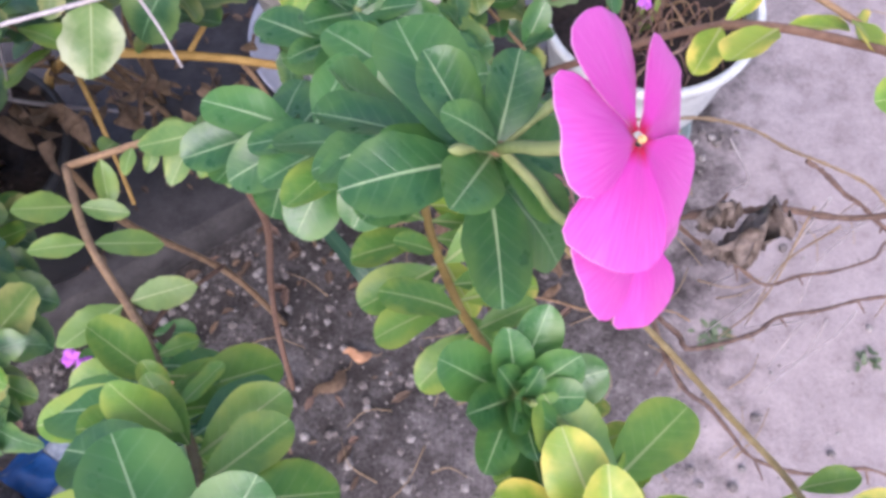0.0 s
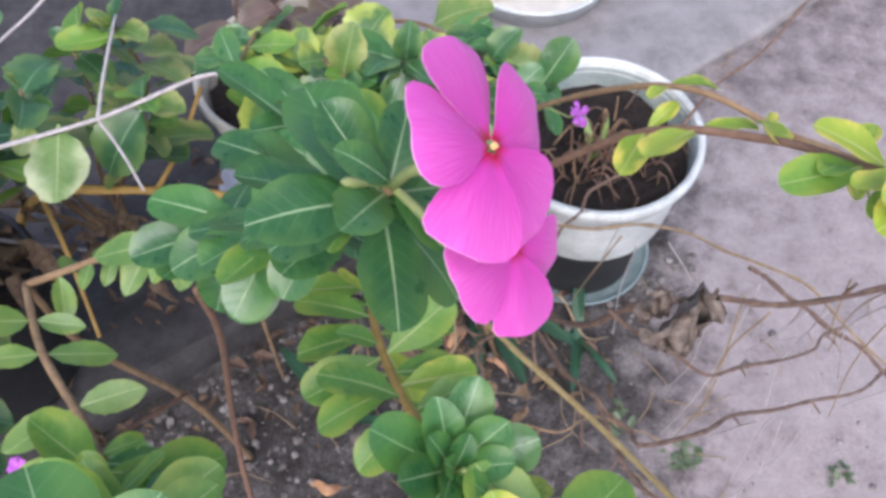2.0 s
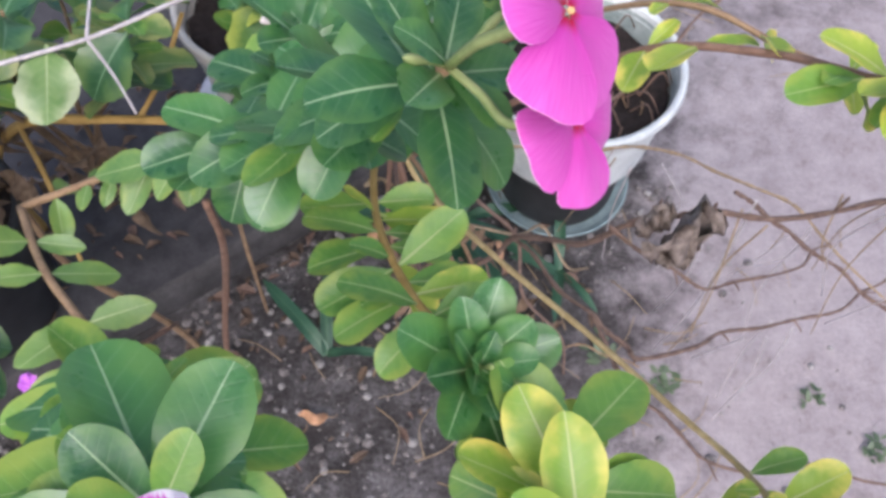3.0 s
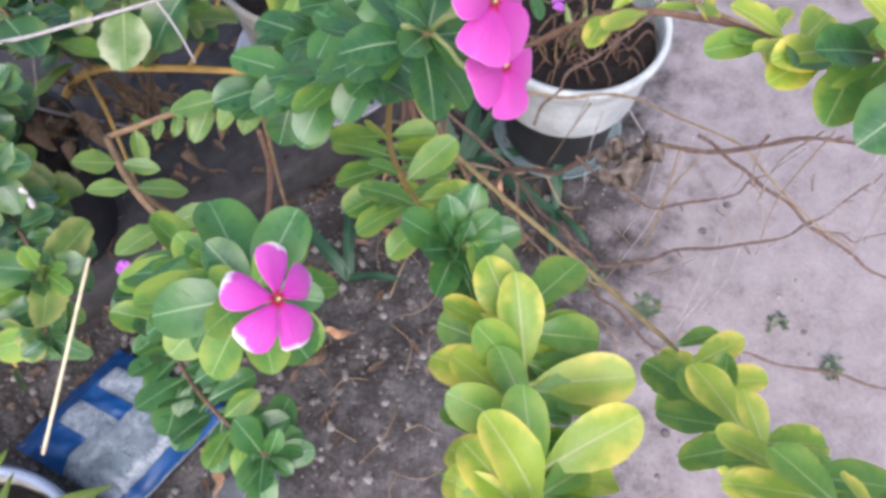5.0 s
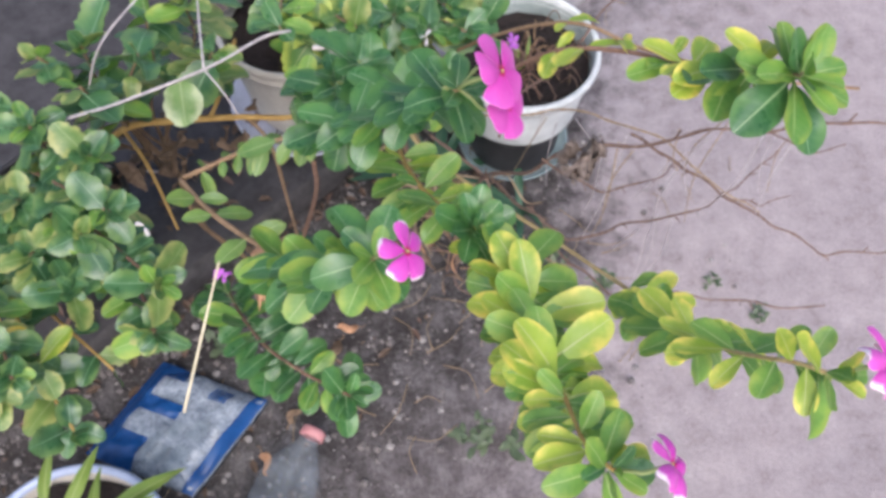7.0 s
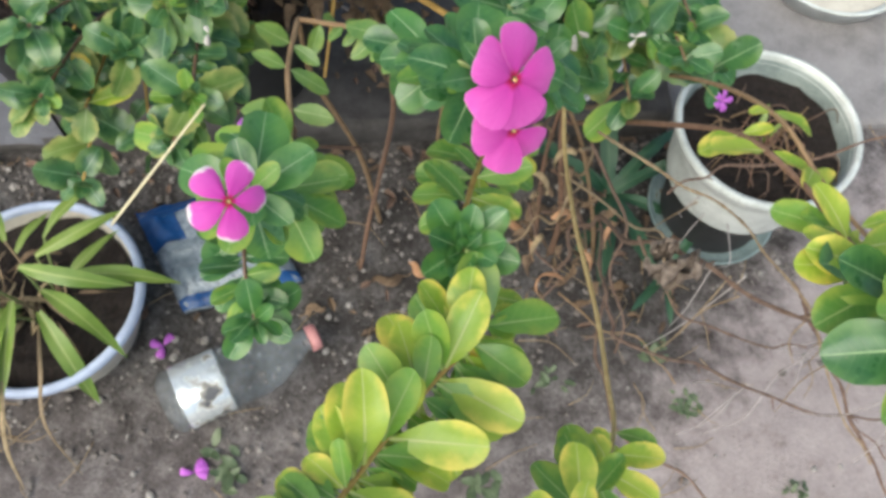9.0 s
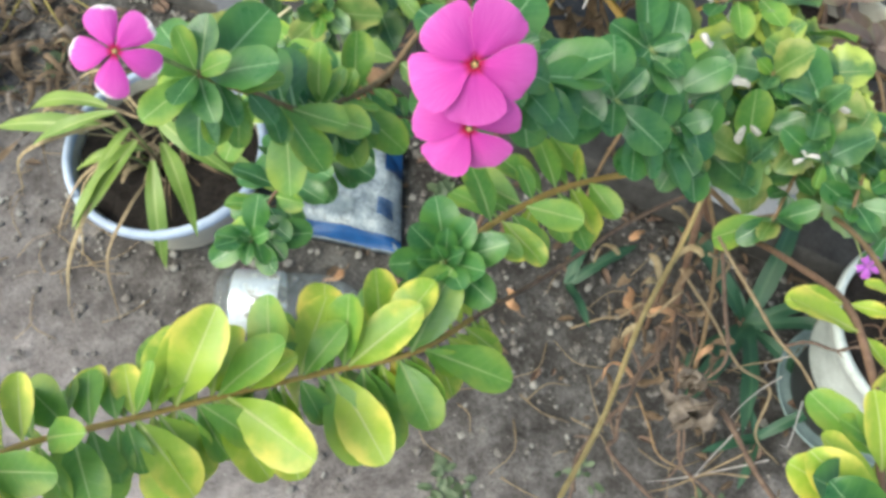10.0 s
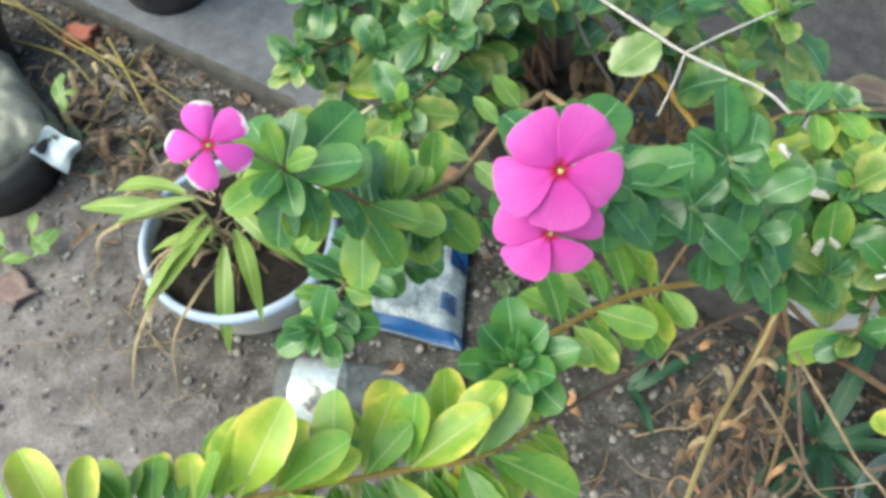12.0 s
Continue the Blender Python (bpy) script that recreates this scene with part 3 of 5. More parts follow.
# ---- the setting ----
def build_ground():
    """One sheet of earth, finely uneven near the pots, reaching far out."""
    n = 150
    ts = np.linspace(-1, 1, n)
    k = 4.6
    xs = 1.0 * np.sinh(k * ts) / math.sinh(k) * 60 * 0.5
    bm_v, faces = [], []
    for j in range(n):
        for i in range(n):
            x, y = xs[i], xs[j] + 0.3
            z = 0.0
            if abs(x) < 3 and abs(y) < 3:
                v = Vector((x, y, 0))
                z = 0.007 * noise.noise(v * 6) + 0.004 * noise.noise(v * 22) + 0.002 * noise.noise(v * 70) - 0.003
            bm_v.append((x, y, z))
    for j in range(n - 1):
        for i in range(n - 1):
            a = j * n + i
            faces.append((a, a + 1, a + n + 1, a + n))
    me = bpy.data.meshes.new("ground")
    me.from_pydata(bm_v, [], faces)
    me.materials.append(M_GROUND)
    for p in me.polygons:
        p.use_smooth = True
    return tagged(new("ground", me), "grey-mauve trodden earth with dark crumbly soil", "ground", kind="structure")


build_ground()

EDGE_O, EDGE_D = Vector((-0.66, 0.241, 0)), Vector((0.826, 0.563, 0))
EDGE_N = Vector((-0.563, 0.826, 0))
SLAB_H = 0.055
PLINTH_H = 0.03
PAVE_H = 0.014


def slab_point(along, back, z):
    return EDGE_O + EDGE_D * along + EDGE_N * back + Vector((0, 0, z))


def build_slab(start, end, mat, label, seed, skew=(0.0, 0.0), h=SLAB_H, face=None):
    """A low cement plinth with a worn, slightly ragged front edge."""
    bm = bmesh.new()
    n = 90
    rows = []
    for prof in ((0.004, -0.03), (0.0, h * 0.2), (0.002, h * 0.82), (0.010, h), (0.08, h), (0.3, h), (0.8, h), (2.6, h), (2.6, -0.03)):
        row = []
        for i in range(n + 1):
            f = i / n
            s = start + (end - start) * f + prof[0] * (skew[0] * (1 - f) + skew[1] * f)
            w = 0.004 * noise.noise(Vector((s * 9, prof[1] * 40, 3 + seed))) + 0.003 * noise.noise(Vector((s * 30, prof[1] * 60, 7)))
            p = slab_point(s, prof[0] + w, prof[1])
            p.z += 0.002 * noise.noise(Vector((s * 5, prof[0] * 5, 1 + seed)))
            row.append(bm.verts.new(p))
        rows.append(row)
    for a, b in zip(rows, rows[1:]):
        for k in range(n):
            bm.faces.new((a[k], a[k + 1], b[k + 1], b[k]))
    for k in (0, n):
        bm.faces.new([r[k] for r in rows])
    # slot 1 gives the front face its own colour, shade included
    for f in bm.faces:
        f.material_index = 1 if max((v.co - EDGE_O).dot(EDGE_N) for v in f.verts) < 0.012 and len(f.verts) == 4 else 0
    ob = part("pavement", bm, (mat, face or M_SLAB_FRONT), None)
    return tagged(ob, label, "pavement", kind="structure")


build_slab(-3.0, 0.02, M_PLINTH, "low grey cement plinth with worn edge", 2, (0.0, -0.66), h=PLINTH_H)
# this stretch lies under the shrubs; its dark colour stands in for their shade
build_slab(0.027, 0.93, M_CONCRETE_SHADED, "low grey cement plinth with worn edge, coloured dark for shrub shade", 0, (-0.66, 0.0))
build_slab(0.936, 4.0, M_PAVING, "pale grey cement paving slab with worn edge", 5, h=PAVE_H, face=M_PAVING)


# ---- containers ----
def bucket(name, at, r_top, r_base, height, mat, label, ribs=3, soil_drop=0.05, rim_mat=None, inner=None, rim=0.006, group="plant pots", soil=True, seed=0):
    """A plastic tub with a rolled rim, ribs below it, an inside wall and a bed of soil."""
    root = thing(name, at, label, "plant pot", group)
    x, y, z0 = at
    prof = [(0.002, z0), (r_base - 0.006, z0), (r_base, z0 + 0.006)]
    steps = 8
    for i in range(1, steps):
        f = i / steps * 0.78
        prof.append((r_base + (r_top * 0.965 - r_base) * f, z0 + height * f))
    h = z0 + height * 0.78
    for i in range(ribs):
        rr = r_base + (r_top * 0.965 - r_base) * (0.78 + 0.06 * i)
        zz = h + height * 0.06 * i
        prof += [(rr, zz), (rr + 0.0035, zz + 0.003), (rr + 0.0035, zz + 0.008), (rr, zz + 0.011)]
    prof += [(r_top * 0.965, z0 + height - 0.014)]
    th = 0.003
    prof_in = [(r_top * 0.955, z0 + height - 0.006), (r_top * 0.955 - th, z0 + height - 0.03), (r_base + (r_top - r_base) * 0.3 - th, z0 + height * 0.3)]
    part("body", lathe(prof, 72, None, (x, y, 0), 0.004, seed), mat, root)
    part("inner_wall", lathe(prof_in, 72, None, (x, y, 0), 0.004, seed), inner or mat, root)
    rp = [(r_top * 0.955, z0 + height - 0.016), (r_top, z0 + height - 0.016), (r_top + rim * 0.5, z0 + height - 0.010), (r_top + rim * 0.3, z0 + height - 0.002), (r_top - 0.002, z0 + height), (r_top * 0.955, z0 + height - 0.003), (r_top * 0.95, z0 + height - 0.010)]
    part("rim", lathe(rp, 72, None, (x, y, 0), 0.004, seed), rim_mat or mat, root)
    if soil:
        rs = r_base + (r_top * 0.955 - r_base) * (1 - soil_drop / height) - 0.001
        part("soil", disc(rs, (x, y, z0 + height - soil_drop), 0.012, 12, 48, seed + 3), M_SOIL, root, "dark crumbly soil")
    return root


bucket("bucket", (0.222, 0.676, 0.118), 0.116, 0.097, 0.127, M_POT_WHITE, "dirty white plastic bucket filled with dark soil", ribs=3, soil_drop=0.040, inner=M_POT_INSIDE, seed=1)
bucket("nursery_pot", (0.222, 0.676, 0.008), 0.086, 0.076, 0.110, M_POT_BLACK, "black plastic pot under a white bucket", ribs=0, soil_drop=0.006, seed=6)
bucket("flower_pot", (-0.468, 0.038, 0.0), 0.127, 0.095, 0.126, M_POT_CREAM, "cream plastic pot with pale lilac rim and grassy plant", ribs=0, soil_drop=0.024, rim_mat=M_POT_LILAC, rim=0.012, seed=2)
bucket("planter_pot", (-0.120, 0.780, SLAB_H + 0.008), 0.119, 0.092, 0.198, M_POT_CREAM, "pale plastic pot standing in a lilac saucer", ribs=1, soil_drop=0.04, seed=3)
bucket("nursery_pot", (-0.47, 0.50, SLAB_H), 0.10, 0.078, 0.19, M_POT_BLACK, "black plastic nursery pot on the cement plinth", ribs=0, soil_drop=0.03, seed=4)
bucket("nursery_pot", (-0.77, 0.36, PLINTH_H), 0.095, 0.075, 0.17, M_POT_BLACK, "black plastic nursery pot on the cement plinth", ribs=0, soil_drop=0.03, seed=5)
bucket("nursery_pot", (-1.07, -0.27, 0.0), 0.09, 0.07, 0.12, M_POT_BLACK, "black plastic nursery pot standing on bare earth", ribs=0, soil_drop=0.02, seed=8)
bucket("nursery_pot", (-1.09, 0.09, PLINTH_H), 0.10, 0.08, 0.17, M_POT_BLACK, "black plastic nursery pot on the cement plinth", ribs=0, soil_drop=0.03, seed=7)


M_SAUCER = mottled("plastic_teal", (0.13, 0.19, 0.20), (0.34, 0.43, 0.44), 24.0, 0.5, 300.0, 0.2)


def saucer(at, r, height, mat, name, label):
    root = thing(name, at, label, "saucer")
    x, y, z = at
    prof = [(0.002, z), (r * 0.86, z), (r * 0.97, z + height * 0.85), (r, z + height), (r * 0.985, z + height + 0.002), (r * 0.95, z + height * 0.9), (r * 0.84, z + 0.006), (0.002, z + 0.006)]
    part("dish", lathe(prof, 64, None, (x, y, 0)), mat, root)
    return root


saucer((-0.124, 0.772, SLAB_H), 0.130, 0.02, M_DISH, "saucer", "pale lilac plastic saucer under a pot")
saucer((0.222, 0.676, 0.0), 0.096, 0.018, M_SAUCER, "saucer", "stained pale teal plastic saucer under a pot")


def paint_lid(at, r):
    root = thing("paint_tub", at, "shallow white tub with yellow paint stains", "tub")
    x, y, z = at
    prof = [(0.002, z), (r * 0.9, z), (r, z + 0.035), (r + 0.004, z + 0.04), (r, z + 0.043), (r * 0.9, z + 0.03), (r * 0.86, z + 0.012)]
    part("tub", lathe(prof, 64, None, (x, y, 0)), M_POT_WHITE, root)
    part("dried_paint", disc(r * 0.88, (x, y, z + 0.013), 0.004, 10, 40, 9), M_POT_CREAM, root)
    bm = disc(r * 0.42, (x - 0.055, y - 0.01, z + 0.018), 0.003, 6, 24, 10)
    part("paint_stain", bm, M_YELLOW, root, "yellow paint stain")
    return root


paint_lid((0.212, 1.214, PAVE_H), 0.13)


# ---- litter on the ground ----
def bottle(base, tip, r):
    """A clear bottle lying on its side with a torn white label and a red cap."""
    a, b = Vector(base), Vector(tip)
    root = thing("plastic_bottle", base, "clear plastic bottle with torn white label lying on soil", "bottle")
    L = (b - a).length
    prof = [(0.002, 0.006), (r * 0.75, 0.0), (r * 0.97, 0.008)]
    for i in range(12):
        f = i / 11
        prof.append((r * (1.0 - 0.03 * (i % 2)), 0.014 + (L * 0.62 - 0.014) * f))
    prof += [(r * 0.93, L * 0.68), (r * 0.72, L * 0.77), (r * 0.46, L * 0.86), (r * 0.34, L * 0.9), (r * 0.34, L * 0.94)]
    m = basis(a, b - a, (0, 0, 1)) @ Matrix.Rotation(-math.pi / 2, 4, "X")

    def turned(prof_, mat, name, label=""):
        bm = lathe(prof_, 36)
        bmesh.ops.transform(bm, matrix=m, verts=bm.verts)
        return part(name, bm, mat, root, label)
    turned(prof, M_CLEAR, "bottle_body")
    turned([(r * 1.012, 0.022), (r * 1.02, 0.024), (r * 1.02, 0.08), (r * 1.012, 0.082)], M_LABEL, "bottle_label", "torn glossy white label")
    turned([(r * 0.35, L * 0.935), (r * 0.42, L * 0.937), (r * 0.42, L * 0.99), (r * 0.38, L), (0.002, L)], M_RED_CAP, "bottle_cap", "faded red screw cap")
    return root


bottle((-0.272, 0.012, 0.043), (-0.160, 0.196, 0.036), 0.043)


def package(corner, ax, ay, height):
    """A flattened printed package: pale film face with blue side bands."""
    o, ax, ay = Vector(corner), Vector(ax), Vector(ay)
    root = thing("package", o, "crumpled blue and white printed plastic package on soil", "package")
    up = Vector((0, 0, 1))

    def sheet(u0, u1, v0, v1, lift, mat, name, n=14, label="", thick=0.0):
        bm = bmesh.new()
        rows = []
        for j in range(n + 1):
            row = []
            for i in range(n + 1):
                u, v = u0 + (u1 - u0) * i / n, v0 + (v1 - v0) * j / n
                p = o + ax * u + ay * v
                edge = min(u, 1 - u, v, 1 - v)
                z = height * min(1.0, 0.35 + 4.5 * max(0.0, edge)) + 0.008 * noise.noise(Vector((u * 6, v * 6, 2))) + 0.004 * noise.noise(Vector((u * 17, v * 17, 4)))
                row.append(bm.verts.new(p + up * (z + lift)))
            rows.append(row)
        for a, b in zip(rows, rows[1:]):
            for k in range(n):
                bm.faces.new((a[k], a[k + 1], b[k + 1], b[k]))
        if thick:
            geo = bmesh.ops.extrude_face_region(bm, geom=bm.faces[:])
            bmesh.ops.translate(bm, vec=(0, 0, -thick), verts=[g for g in geo["geom"] if isinstance(g, bmesh.types.BMVert)])
        return part(name, bm, mat, root, label)
    sheet(0, 1, 0, 1, 0.0, M_FILM, "face", 20, thick=height * 0.35)
    sheet(0.905, 1.0, 0.0, 1.0, 0.003, M_BLUE, "band", 12, "deep blue band")
    sheet(0.0, 0.16, 0.0, 1.0, 0.003, M_BLUE, "band", 12, "deep blue band")
    sheet(0.16, 0.5, 0.52, 0.66, 0.003, M_BLUE, "band", 10, "deep blue band")
    sheet(0.16, 0.42, 0.0, 0.3, 0.003, M_BLUE, "band", 10, "deep blue band")
    sheet(0.16, 0.34, 0.86, 1.0, 0.003, M_BLUE, "band", 10, "deep blue band")
    for k, (u0, u1, v0, v1) in enumerate(((0.52, 0.62, 0.1, 0.3), (0.52, 0.62, 0.36, 0.52), (0.66, 0.8, 0.08, 0.34), (0.66, 0.8, 0.42, 0.6), (0.44, 0.5, 0.12, 0.4))):
        sheet(u0, u1, v0, v1, 0.003, M_PRINT, "print_bar", 4)
    for k in range(5):
        sheet(0.60 + 0.035 * k, 0.622 + 0.035 * k, 0.80, 0.93, 0.003, M_BLUE, "print_bar", 3)
    return root


package((-0.493, 0.215, 0.004), (0.152, -0.084, 0), (0.112, 0.125, 0), 0.035)

# ---- plants ----
PETALS_PART = [petal_mesh("petal", M_PETAL_TIP, M_PETAL_WHITE, 17 + i, 0.16 + 0.1 * i, 0.76) for i in range(3)]
FALLEN = [petal_mesh("petal", M_PURPLE, M_PETAL_WHITE, 40 + i, 0.6, 0.7) for i in range(2)]
PETALS_FADED = [petal_mesh("petal", M_PETAL_TIP, M_PETAL_WHITE, 27 + i, 0.35 + 0.15 * i, 0.78) for i in range(3)]
G, LT, Y, GO, RD, PL, OV, VR, MV = L_GREEN, L_LIGHT, L_YELLOW, L_GOLD, L_ROUND, L_PALE, L_OVAL, L_VARI, L_MAUVE


M_OCHRE = mottled("stem_yellowish", (0.30, 0.215, 0.09), (0.50, 0.39, 0.19), 100.0, 0.75)
M_TAN_LEAF = mottled("tan_leaf", (0.30, 0.145, 0.075), (0.56, 0.33, 0.19), 120.0, 0.85)


def ribbon(line, width, rng):
    """A limp strip that narrows to its end and twists a little."""
    bm = bmesh.new()
    rows, n, tw = [], len(line), rng.uniform(-1.5, 1.5)
    for i, p in enumerate(line):
        t = (line[min(i + 1, n - 1)] - line[max(i - 1, 0)]).normalized()
        u = t.cross(Vector((0, 0, 1)))
        u = u.normalized() if u.length > 0.05 else Vector((1, 0, 0))
        f = i / (n - 1)
        u = Matrix.Rotation(tw * f, 3, t) @ u
        w = width * 0.5 * (1 - f ** 3 * 0.9) * (0.6 + 0.4 * min(1, f * 5))
        dip = u.cross(t) * w * 0.5
        rows.append([bm.verts.new(p - u * w), bm.verts.new(p + dip), bm.verts.new(p + u * w)])
    for a, b in zip(rows, rows[1:]):
        for k in range(2):
            bm.faces.new((a[k], a[k + 1], b[k + 1], b[k]))
    return bm


M_BLADE_DRY = mottled("blade_withered", (0.19, 0.135, 0.075), (0.46, 0.36, 0.22), 90.0, 0.8)


def dry_bits(root, at, n, rng, size=(0.025, 0.045), meshes=None, spread=0.004):
    for k in range(n):
        d = Vector((rng.uniform(-0.6, 0.6), rng.uniform(-0.6, 0.4), -1))
        p = Vector(at) + Vector((rng.uniform(-1, 1), rng.uniform(-1, 1), rng.uniform(-1, 1))) * spread
        place(rng.choice(meshes or L_DRY), "dry_leaf", root, basis(p, d, (rng.uniform(-1, 1), rng.uniform(-1, 1), 0.5), rng.uniform(*size)), "curled dry brown leaf")


def bud(root, at, d, length=0.016, mat=None):
    """A thin stalk swelling into a pointed bud."""
    at, d = Vector(at), Vector(d).normalized()
    prof = [(0.0002, 0.0), (0.0007, 0.001), (0.0006, length * 0.45), (0.0009, length * 0.6), (0.0015, length * 0.76), (0.0013, length * 0.88), (0.0006, length * 0.97), (0.0001, length)]
    bm = lathe(prof, 8)
    bmesh.ops.transform(bm, matrix=basis(at, d, (0.3, 0.2, 1)) @ Matrix.Rotation(-math.pi / 2, 4, "X"), verts=bm.verts)
    part("bud", bm, mat or M_STEM, root, "slender pale green flower bud")


def periwinkle_main():
    """The tall periwinkle: bare lower stems from the soil and leafy arching shoots."""
    rng = random.Random(21)
    root = thing("periwinkle", (0.03, 0.48, 0), "tall periwinkle with bare tan stems and leafy green shoots", "plant", "periwinkles")
    fork = (0.01, 0.452, 0.42)
    stem(root, [(0.05, 0.49, -0.01), (0.045, 0.485, 0.12), (0.02, 0.47, 0.3), fork], 0.0045, 0.0032, M_RED, 1)
    stem(root, [(0.11, 0.51, -0.01), (0.085, 0.50, 0.13), (0.04, 0.49, 0.29), fork], 0.003, 0.0022, M_TWIG, 2)
    stem(root, [(0.02, 0.50, -0.01), (0.0, 0.495, 0.2), fork], 0.003, 0.0022, M_RED, 21)
    # shoot that ends in the low budding rosette
    tip = (0.046, 0.158, 0.645)
    sh = [fork, (0.0, 0.38, 0.49), (0.002, 0.29, 0.55), (0.02, 0.215, 0.60), tip]
    stem(root, sh, 0.0026, 0.002, M_ORANGE, 3)
    leafy(root, sh, [(LT, 4), (Y, 1)], 0.042, 0.014, rng, 0.5, 0.9, lean=82)
    rosette(root, tip, (0.28, -0.35, 0.9), [(G, 1)], 0.041, 16, rng)
    bud(root, tip, (0.3, -0.3, 0.8), 0.014)
    bud(root, Vector(tip) + Vector((0.006, -0.004, 0)), (0.6, -0.5, 0.6), 0.018)
    # reddish shoot over the bucket to the outer cluster
    r = [(0.055, 0.49, 0.36), (0.11, 0.44, 0.47), (0.169, 0.389, 0.573), (0.220, 0.340, 0.62), (0.252, 0.300, 0.645), (0.275, 0.270, 0.670), (0.298, 0.244, 0.693), (0.318, 0.222, 0.711)]
    stem(root, [fork, (0.015, 0.48, 0.34)] + r, 0.003, 0.002, M_RED, 4)
    leafy(root, r, [(Y, 3), (LT, 1)], 0.045, 0.035, rng, 0.5, 0.64, lean=65)
    leafy(root, r[3:], [(LT, 3), (Y, 2)], 0.046, 0.0105, rng, 0.2, 0.6, lean=84, droop=0.4)
    leafy(root, r[4:], [(G, 1), (LT, 3), (Y, 1)], 0.052, 0.011, rng, 0.3, 1.0, lean=84, droop=0.15)
    rosette(root, r[-1], (0.4, -0.25, 0.8), [(G, 1), (LT, 2)], 0.064, 17, rng, (42, 104))
    # second tan shoot beside it
    q = [(0.06, 0.56, 0.36), (0.12, 0.48, 0.5), (0.185, 0.40, 0.60), (0.25, 0.355, 0.60), (0.36, 0.32, 0.58), (0.46, 0.30, 0.57)]
    stem(root, [fork, (0.03, 0.52, 0.33)] + q, 0.0026, 0.0016, M_TWIG, 5)
    leafy(root, q, [(Y, 1)], 0.034, 0.05, rng, 0.5, 0.95, lean=70)
    # short dark-leaved side shoots behind the flowers
    for k, (mid, end, n) in enumerate((((-0.012, 0.425, 0.50), (-0.055, 0.40, 0.55), 6), ((0.008, 0.41, 0.50), (0.0, 0.375, 0.56), 7), ((-0.018, 0.40, 0.55), (-0.03, 0.357, 0.63), 7), ((0.004, 0.36, 0.56), (0.0, 0.305, 0.645), 7))):
        stem(root, [fork, mid, end], 0.0019, 0.0014, M_STEM, 60 + k)
        leafy(root, [fork, mid, end], [(G, 1)], 0.044, 0.02, rng, 0.62, 0.95, lean=80)
        rosette(root, end, (0.25, -0.15, 0.9), [(G, 1)], 0.047, n, rng, (50, 92), 0.4)
    # straw-coloured shoot with a yellow leafy tip
    s = [(0.035, 0.42, 0.38), (0.085, 0.33, 0.42), (0.14, 0.25, 0.45), (0.175, 0.185, 0.485), (0.194, 0.143, 0.514), (0.194, 0.085, 0.58), (0.184, 0.035, 0.665), (0.184, -0.005, 0.735), (0.194, -0.032, 0.785), (0.207, -0.048, 0.80)]
    stem(root, [fork] + s, 0.0024, 0.0013, M_OCHRE, 6)
    leafy(root, s, [(Y, 2), (LT, 1)], 0.034, 0.014, rng, 0.50, 0.62, lean=60)
    leafy(root, s, [(LT, 4), (Y, 3)], 0.038, 0.013, rng, 0.62, 1.0, lean=86, droop=0.35)
    rosette(root, s[-1], (0.5, -0.4, 0.7), [(LT, 1), (Y, 1)], 0.036, 7, rng, (30, 90))
    flower(root, (0.222, -0.05, 0.823), (0.7, -0.05, 0.6), 0.036, rng, 0.9, PETALS_FADED, 0.12, s[-1])
    # long yellowing shoot towards the path, with flowers at its end
    d = [(0.035, 0.26, 0.49), (0.063, 0.170, 0.575), (0.080, 0.121, 0.627), (0.075, 0.073, 0.652), (0.073, 0.030, 0.682), (0.073, -0.012, 0.714), (0.073, -0.052, 0.745), (0.082, -0.072, 0.762)]
    stem(root, [fork, (0.015, 0.36, 0.45)] + d[:2], 0.0019, 0.0016, M_DEAD, 7)
    stem(root, d[1:], 0.0017, 0.0013, M_ORANGE, 77)
    leafy(root, d, [(LT, 2), (Y, 4), (GO, 0.2)], 0.034, 0.012, rng, 0.26, 0.50, lean=96, droop=0.25, flat=0.5, twist=0.4)
    leafy(root, d, [(Y, 4), (LT, 4)], 0.048, 0.0098, rng, 0.44, 0.84, lean=102, droop=0.15, flat=0.45, twist=0.7, spread=0.6)
    leafy(root, d, [(LT, 4), (Y, 1)], 0.044, 0.013, random.Random(9), 0.48, 0.95, lean=94, droop=0.5, flat=0.5, twist=0.5)
    leafy(root, d, [(LT, 4), (G, 0.4), (Y, 3)], 0.046, 0.0095, rng, 0.80, 1.0, lean=100, droop=0.2, flat=0.5, twist=0.5)
    place(GO[0], "leaf", root, basis((0.078, 0.106, 0.634), (0.62, 0.05, -0.45), (0.1, -0.3, 1), 0.038), "golden yellow leaf")
    rosette(root, d[-1], (0.5, -0.35, 0.7), [(G, 1), (LT, 2)], 0.038, 9, rng, (30, 98))
    flower(root, (0.108, -0.078, 0.785), (0.72, 0.0, 0.55), 0.037, rng, 0.3, PETALS_FADED, 0.15, d[-1])
    # a shrunken purple bloom near the bucket
    flower(root, (0.147, 0.475, 0.495), (0.5, -0.3, 0.5), 0.02, rng, 0.3, FALLEN, 0.5, (0.12, 0.48, 0.5), label="shrunken purple flower")
    # dry lower stems and leaves fanning to the soil
    for k, (x, y) in enumerate(((0.103, 0.506), (0.20, 0.40), (0.25, 0.545), (0.15, 0.53), (-0.03, 0.41), (0.02, 0.57), (0.12, 0.38))):
        a = Vector((0.025, 0.465, 0.30)) + Vector((rng.uniform(-.03, .03), rng.uniform(-.02, .03), rng.uniform(-.18, .08)))
        b = Vector((x, y, -0.004))
        pts = [a]
